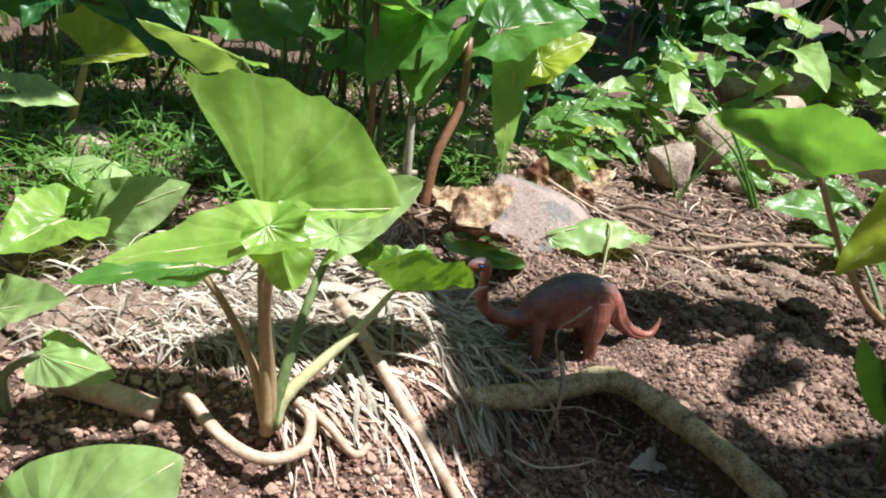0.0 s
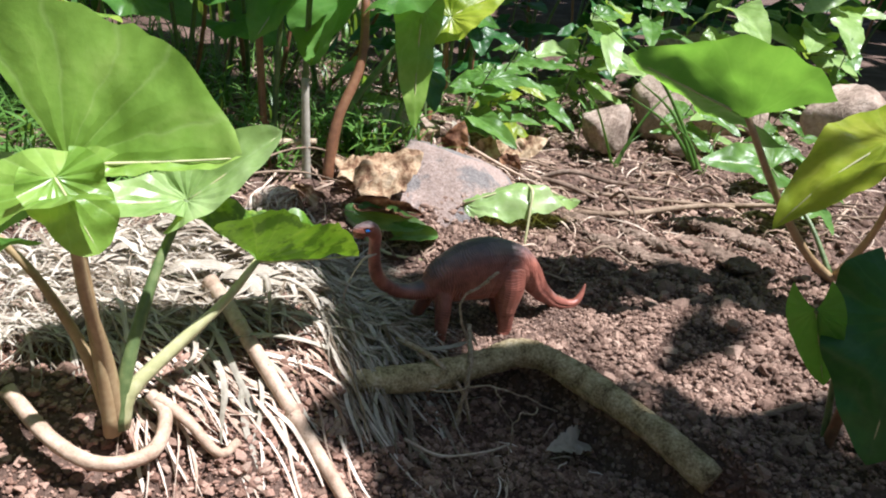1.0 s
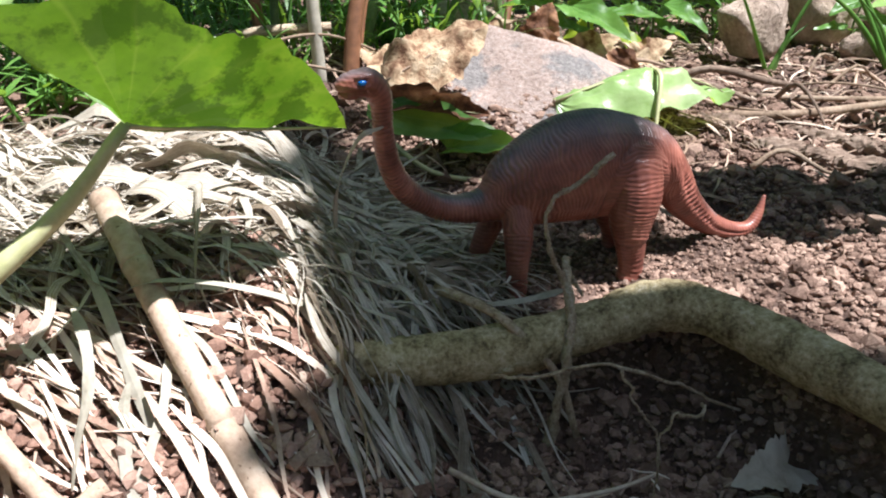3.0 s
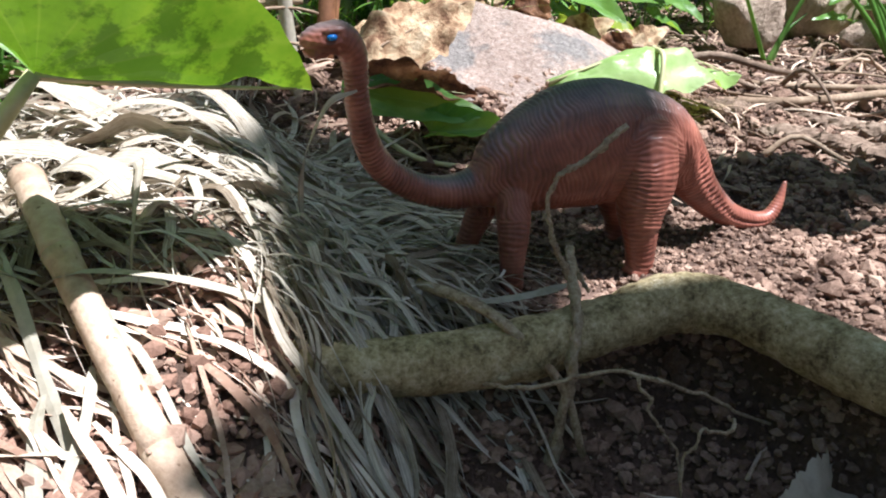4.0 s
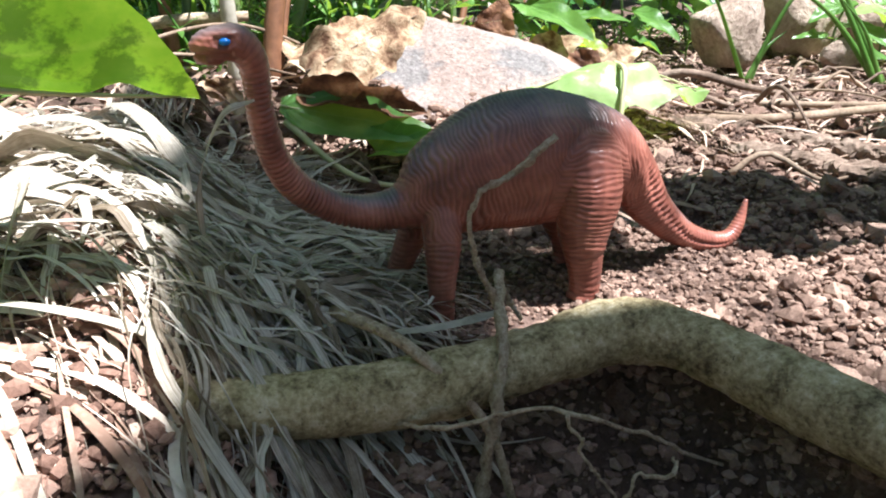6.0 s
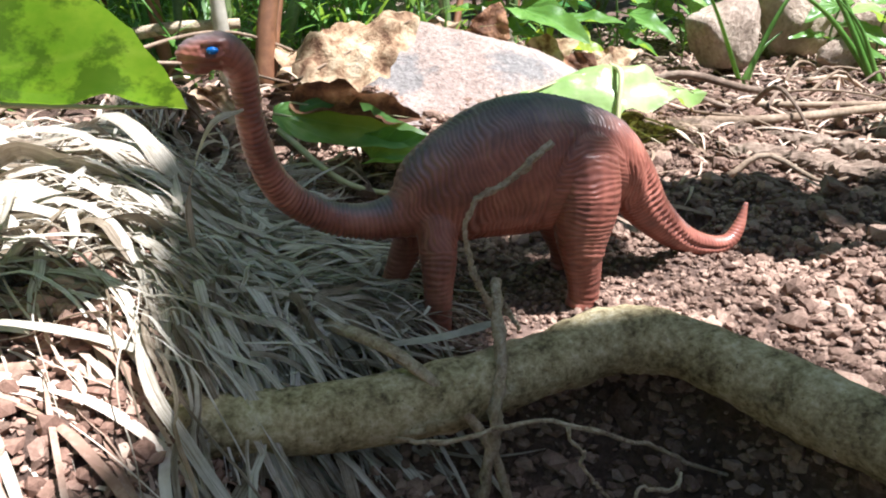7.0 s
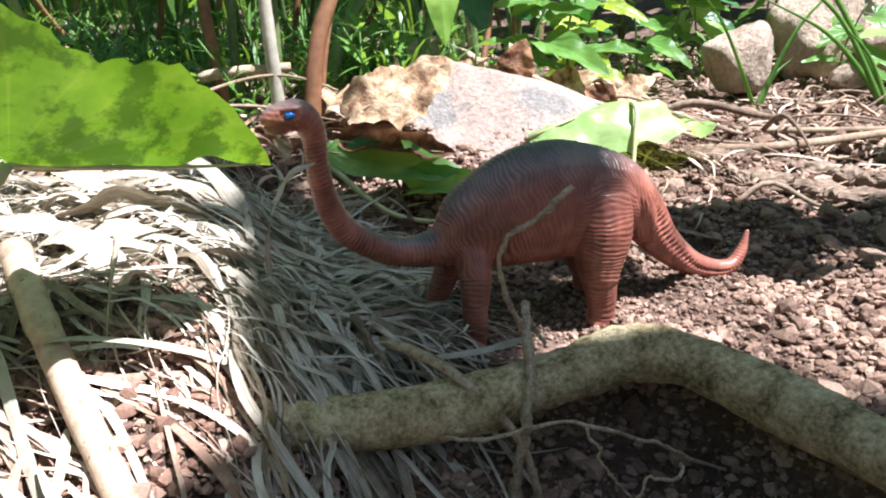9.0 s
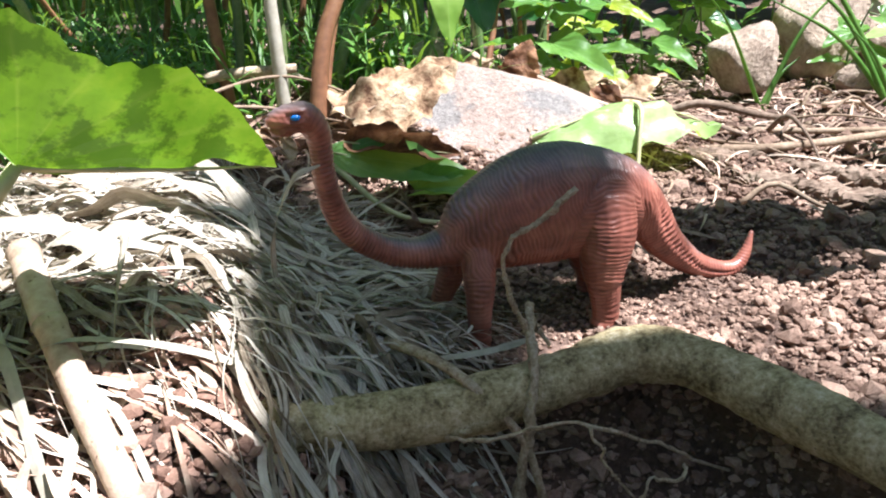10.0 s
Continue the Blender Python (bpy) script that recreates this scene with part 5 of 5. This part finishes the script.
# ---- undergrowth ----
def blades(name, spots, material, label, seed, h0=0.04, h1=0.12, w=0.0016, lean=0.5):
    """Grass: bent tapering blades, each standing on the ground."""
    rng = np.random.RandomState(seed)
    verts, faces, uv = [], [], []
    for x, y in spots:
        h = rng.uniform(h0, h1)
        a = rng.uniform(0, 6.28)
        ln = rng.uniform(0.1, lean) * h
        z = float(lay(x, y)) - 0.002
        ww = w * rng.uniform(0.6, 1.5)
        base = len(verts)
        for i in range(6):
            k = i / 5
            cx, cy = x + math.cos(a) * ln * k ** 1.8, y + math.sin(a) * ln * k ** 1.8
            cz = z + h * (k - 0.25 * k ** 3 * lean)
            g = ww * (1 - k ** 2) + 0.0001
            for sgn in (-1, 1):
                verts.append((cx - math.sin(a) * g * sgn, cy + math.cos(a) * g * sgn, cz))
                uv.append((k, 0.5 + 0.3 * sgn))
        for i in range(5):
            q = base + 2 * i
            faces.append((q, q + 1, q + 3, q + 2))
    ob = mesh_ob(name, verts, faces, material, uv=uv)
    return tagged(ob, label, "grass", kind="stuff")


rng = np.random.RandomState(101)
spots = [(rng.uniform(-0.45, 0.06), 0.19 + 0.5 * rng.rand() ** 1.4) for _ in range(1900)]
blades("grass", spots, GRASS, "fine green grass among the stalks", 102, 0.012, 0.060, 0.0010, 1.3)


def sprigs(name, spots, material, label, seed, h0, h1):
    """Low weeds: thin bent stems set all round with narrow pointed leaves."""
    rng = np.random.RandomState(seed)
    verts, faces, uv = [], [], []
    for x, y in spots:
        h, a = rng.uniform(h0, h1), rng.uniform(0, 6.28)
        foot = np.array((x, y, float(lay(x, y)) - 0.002))
        top = foot + np.array((math.cos(a) * h * 0.5, math.sin(a) * h * 0.5, h))
        line = spline([foot, foot * 0.55 + top * 0.45 + np.array((0, 0, 0.1 * h)), top], 7)
        tv, tf = tube_data(line, np.linspace(0.0008, 0.0004, 7), 4)
        k = len(verts)
        verts += list(tv)
        uv += [(0.5, 0.2)] * len(tv)
        faces += [tuple(k + i for i in q) for q in tf]
        for j in range(rng.randint(8, 15)):
            u = rng.uniform(0.25, 1.0)
            p = line[int(u * 6)]
            w = rng.uniform(0, 6.28)
            d = np.array((math.cos(w), math.sin(w), rng.uniform(0.0, 0.9)))
            d /= np.linalg.norm(d)
            side = np.cross(d, (0, 0, 1.0))
            side /= np.linalg.norm(side)
            L, W = rng.uniform(0.010, 0.024), rng.uniform(0.0009, 0.0020)
            k = len(verts)
            droop = np.array((0, 0, -0.25 * L))
            for t, ww in ((0.0, 0.3), (0.3, 1.0), (0.65, 0.8), (1.0, 0.05)):
                c = p + d * L * t + droop * t * t
                verts += [c - side * W * ww, c + side * W * ww]
                uv += [(t, 0.3), (t, 0.7)]
            faces += [(k + 2 * i, k + 2 * i + 1, k + 2 * i + 3, k + 2 * i + 2) for i in range(3)]
    return tagged(mesh_ob(name, verts, faces, material, uv=uv), label, "weeds", kind="stuff")


spots = [(rng.uniform(-0.42, -0.06), 0.13 + 0.30 * rng.rand() ** 1.2) for _ in range(260)] + [(rng.normal(-0.005, 0.02), rng.normal(0.215, 0.018)) for _ in range(26)]
spots += [(rng.normal(-0.128, 0.016), rng.normal(0.20, 0.02)) for _ in range(24)] + [(rng.uniform(0.06, 0.6), rng.uniform(0.36, 0.6)) for _ in range(90)]
spots = [q for q in spots if not (q[0] > -0.15 and q[0] < 0.0 and q[1] < 0.17)]
sprigs("low_weeds", spots, WEED, "low green weeds with narrow leaves among the stalks", 104, 0.015, 0.055)
spots = [(rng.uniform(-0.9, 0.25), rng.uniform(0.75, 1.6)) for _ in range(1500)]
blades("tall_grass", spots, GRASS, "tall dark grass and undergrowth behind", 103, 0.05, 0.25, 0.003, 0.9)


def weed(at, height, n, size, material, seed, label, lean=(0.0, 0.0), stem=STEMGREEN, wide=0.6):
    """A soft weed: one bent stem with oval pointed leaves up its length."""
    rng = np.random.RandomState(seed)
    z = gz(at[0], at[1]) - 0.003
    holder = empty("weed", (at[0], at[1], z))
    top = (at[0] + lean[0], at[1] + lean[1], z + height)
    line = spline([(at[0], at[1], z), (at[0] + lean[0] * 0.2 + 0.10 * height * math.sin(seed * 1.3), at[1] + lean[1] * 0.25, z + height * 0.5), top], 12)
    stalk(holder, line, 0.0012, 0.0006, stem, n=12)
    for i in range(n):
        k = 0.25 + 0.75 * (i + 0.5) / n
        p = line[min(11, int(k * 11))]
        a = i * 2.4 + rng.uniform(-0.4, 0.4)
        d = np.array((math.cos(a), math.sin(a) - 0.25, rng.uniform(-0.45, 0.35)))
        L = size * rng.uniform(0.7, 1.2)
        s = p + d * 0.18 * L
        stalk(holder, [tuple(p), tuple(s)], 0.0007, 0.0005, stem, n=4)
        blade(holder, tuple(s), tuple(s + d * L), (rng.uniform(-0.3, 0.3), -0.35, 0.9), L * wide, material, lobe=0.12, fold=rng.uniform(0.05, 0.4), curl=rng.uniform(0.1, 0.35), wave=0.07, seed=seed * 10 + i, tipsharp=0.7, rib=False)
    return tagged(holder, label, "weed")


WEEDS = [((0.115, 0.275), 0.085, 7, 0.040, WEED, (0.03, -0.01)), ((0.165, 0.30), 0.11, 7, 0.040, WEED, (0.02, -0.01)), ((0.20, 0.34), 0.085, 6, 0.035, LEAFYELLOW, (0.0, -0.02)), ((0.26, 0.37), 0.11, 7, 0.040, WEED, (-0.02, -0.01)),
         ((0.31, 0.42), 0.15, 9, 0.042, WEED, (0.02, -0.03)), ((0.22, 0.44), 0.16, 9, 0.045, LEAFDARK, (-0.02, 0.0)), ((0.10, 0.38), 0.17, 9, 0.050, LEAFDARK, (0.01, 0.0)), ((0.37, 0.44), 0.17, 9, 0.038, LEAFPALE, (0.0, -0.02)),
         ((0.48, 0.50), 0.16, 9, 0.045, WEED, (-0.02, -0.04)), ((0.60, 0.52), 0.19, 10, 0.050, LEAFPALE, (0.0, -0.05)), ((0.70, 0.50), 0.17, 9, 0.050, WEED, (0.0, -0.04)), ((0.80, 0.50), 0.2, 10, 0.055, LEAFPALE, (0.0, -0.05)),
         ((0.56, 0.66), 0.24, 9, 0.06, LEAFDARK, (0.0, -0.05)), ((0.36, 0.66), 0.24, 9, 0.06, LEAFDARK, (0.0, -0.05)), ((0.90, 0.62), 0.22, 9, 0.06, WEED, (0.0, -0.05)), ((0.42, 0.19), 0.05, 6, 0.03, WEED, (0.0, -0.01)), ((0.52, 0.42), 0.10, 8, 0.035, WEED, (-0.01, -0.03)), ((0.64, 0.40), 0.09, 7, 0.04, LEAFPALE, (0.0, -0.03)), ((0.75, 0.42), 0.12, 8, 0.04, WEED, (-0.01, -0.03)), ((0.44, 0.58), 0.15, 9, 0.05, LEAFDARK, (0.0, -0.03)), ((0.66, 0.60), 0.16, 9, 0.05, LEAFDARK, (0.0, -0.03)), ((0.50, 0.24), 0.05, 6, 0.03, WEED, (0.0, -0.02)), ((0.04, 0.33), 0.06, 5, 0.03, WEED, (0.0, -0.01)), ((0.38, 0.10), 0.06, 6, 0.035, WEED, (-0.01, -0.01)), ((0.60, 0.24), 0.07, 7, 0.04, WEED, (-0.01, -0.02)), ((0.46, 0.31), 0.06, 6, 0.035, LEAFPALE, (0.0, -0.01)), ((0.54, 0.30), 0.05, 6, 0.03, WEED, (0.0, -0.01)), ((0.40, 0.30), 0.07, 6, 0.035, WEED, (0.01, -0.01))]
for i, (at, h, n, size, m, ln) in enumerate(WEEDS):
    weed(at, h, n, size * (1.55 if m is LEAFPALE and at[1] > 0.4 else 1.0), m, 200 + i, "leafy green weed growing among the stones", ln)

rng = np.random.RandomState(301)
for i in range(30):             # more arrowhead vine further back, its shade deepened by darker leaf colours
    x, y = -0.42 + 0.042 * i + rng.uniform(-0.02, 0.02), rng.uniform(0.30, 0.62)
    if x > 0.25:
        x, y = x + 0.5 * (x - 0.25), y + 0.32
    lv = []
    for k in range(3):
        z = rng.uniform(0.10, 0.26)
        j = (x + rng.uniform(-0.05, 0.05), y + rng.uniform(-0.06, 0.02), z)
        a = rng.uniform(3.4, 6.0)
        L = rng.uniform(0.05, 0.09)
        lv.append(([(x, y, gz(x, y) - 0.004), ((x + j[0]) / 2 + 0.004, (y + j[1]) / 2 + 0.01, z * 0.55), j], 0.0028, 0.0016, (STEMGREEN, STEMRED, STEMGREEN)[k],
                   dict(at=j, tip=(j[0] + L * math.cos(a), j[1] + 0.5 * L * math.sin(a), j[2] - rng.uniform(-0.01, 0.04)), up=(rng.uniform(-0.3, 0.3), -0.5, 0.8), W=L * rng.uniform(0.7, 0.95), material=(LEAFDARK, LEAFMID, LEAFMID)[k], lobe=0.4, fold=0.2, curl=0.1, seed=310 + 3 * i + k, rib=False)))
    leaf_plant("arrowhead_plant", (x, y, gz(x, y)), lv, "shaded arrowhead vine growing behind the stalks")


def grass_tuft(at, tips, label):
    """A few long flat grass blades from one root."""
    z = gz(*at)
    holder = empty("grass_tuft", (at[0], at[1], z))
    for i, tip in enumerate(tips):
        mid = ((at[0] * 0.55 + tip[0] * 0.45), (at[1] * 0.55 + tip[1] * 0.45), z + (tip[2] - z) * 0.62)
        p = spline([(at[0] + 0.002 * i, at[1], z - 0.003), mid, tip], 16)
        v, f = tube_data(p, np.linspace(0.0030, 0.0005, 16), 6, 0.0, i, flat=0.3)
        uv = [(q / len(v), 0.2) for q in range(len(v))]
        under(mesh_ob("grass_blade", v, f, GRASS, uv=uv), holder)
    return tagged(holder, label, "grass")


grass_tuft((0.385, 0.235), [(0.285, 0.245, 0.10), (0.30, 0.27, 0.075), (0.33, 0.22, 0.055), (0.25, 0.26, 0.15), (0.45, 0.27, 0.05)], "tuft of long bright green grass blades leaning over")
grass_tuft((0.30, 0.27), [(0.37, 0.27, 0.085), (0.24, 0.29, 0.10), (0.34, 0.28, 0.03)], "small tuft of thin green grass blades")


# ---- unseen leaves added overhead to cast the shade ----
def shade_leaves():
    # added light blocker: each leaf is set sunward of the patch it darkens
    holder = empty("shade_caster_vine", (-0.80, -0.75, -0.05))
    stem = spline([(-0.80, -0.75, -0.06), (-0.78, -0.75, 0.55), (-0.50, -0.72, 1.10), (-0.1, -0.70, 1.22), (0.25, -0.68, 1.22), (0.65, -0.60, 1.16)], 60)
    v, f = tube_data(stem, np.linspace(0.008, 0.003, 60), 8, 0.05, 1)
    under(mesh_ob("stem", v, f, STEMGREEN), holder)
    # where the shade falls: x, y, length, width, turn
    shade = [(-0.020, -0.085, 0.13, 0.12, 20), (0.005, -0.155, 0.13, 0.12, 200), (0.135, -0.205, 0.13, 0.10, 120), (-0.035, -0.165, 0.13, 0.12, 250), (0.02, -0.20, 0.14, 0.13, 80), (-0.045, 0.015, 0.11, 0.085, 100),
             (-0.040, -0.030, 0.09, 0.08, 180), (0.20, -0.195, 0.12, 0.10, 60), (0.145, -0.058, 0.085, 0.046, 202), (-0.082, 0.02, 0.11, 0.040, 95), (-0.01, 0.055, 0.07, 0.04, 20), (-0.17, 0.30, 0.13, 0.10, 10), (-0.20, 0.24, 0.13, 0.10, 200),
             (-0.004, 0.018, 0.060, 0.045, 60), (0.030, 0.036, 0.055, 0.030, 10), (0.049, 0.026, 0.034, 0.030, 80), (-0.085, 0.128, 0.07, 0.06, 180), (0.142, 0.030, 0.17, 0.060, 155), (0.078, -0.150, 0.10, 0.07, 290), (0.125, -0.160, 0.10, 0.08, 30), (-0.055, 0.088, 0.11, 0.075, 15), (-0.30, 0.40, 0.26, 0.20, 20), (-0.08, 0.40, 0.24, 0.18, 160)]
    shade += [(-0.55 + 0.21 * (k % 9), 0.62 + 0.26 * (k // 9) + 0.05 * (k % 2), 0.27, 0.21, 67 * k % 360) for k in range(27) if k % 9 != 5 or k > 9]
    for i, (x, y, L, W, turn) in enumerate(shade):
        h = 0.82 + 0.018 * (i * 5 % 7)
        c = Vector((x, y, 0)) + SUN * (h / SUN.z)
        d = Vector((math.cos(radians(turn)), math.sin(radians(turn)), -0.08))
        a = c - d * L * 0.35
        blade(holder, tuple(a), tuple(a + d * L), (0, 0, 1), W, LEAFDARK, lobe=0.35, fold=0.15, curl=0.1, wave=0.05, seed=400 + i, rib=False)
        high = a + SUN * 0.3
        near = stem[np.argmin(np.linalg.norm(stem - np.array(high), axis=1))]
        stalk(holder, [tuple(a), tuple(high), tuple(near)], 0.0012, 0.0012, STEMGREEN, n=12)
    tagged(holder, "unseen arrowhead vine added overhead, its broad leaves placed to cast shade", "vine")


shade_leaves()


def hedge():
    """Bushes all round the bed: countless leaves on thin branches."""
    rng = np.random.RandomState(500)
    n = 9000
    ang = rng.uniform(0, 6.283, n)
    r = 1.45 + 0.7 * rng.rand(n) + 0.15 * np.sin(ang * 5)
    z = 1.9 * rng.rand(n) ** 1.2
    c = np.stack([0.15 + r * np.cos(ang), 0.1 + r * np.sin(ang), z], 1)
    verts, faces, uv = [], [], []
    for i in range(n):
        d = rng.normal(size=3)
        d[2] -= 0.4
        d /= np.linalg.norm(d)
        s = np.cross(d, rng.normal(size=3))
        s /= np.linalg.norm(s)
        L, W = rng.uniform(0.08, 0.17), rng.uniform(0.03, 0.06)
        k = len(verts)
        verts += [c[i], c[i] + d * L * 0.4 + s * W, c[i] + d * L, c[i] + d * L * 0.4 - s * W]
        uv += [(0, 0.5), (0.4, 1), (1, 0.5), (0.4, 0)]
        faces += [(k, k + 1, k + 2), (k, k + 2, k + 3)]
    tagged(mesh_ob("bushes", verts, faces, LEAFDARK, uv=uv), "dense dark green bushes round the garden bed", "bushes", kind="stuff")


hedge()
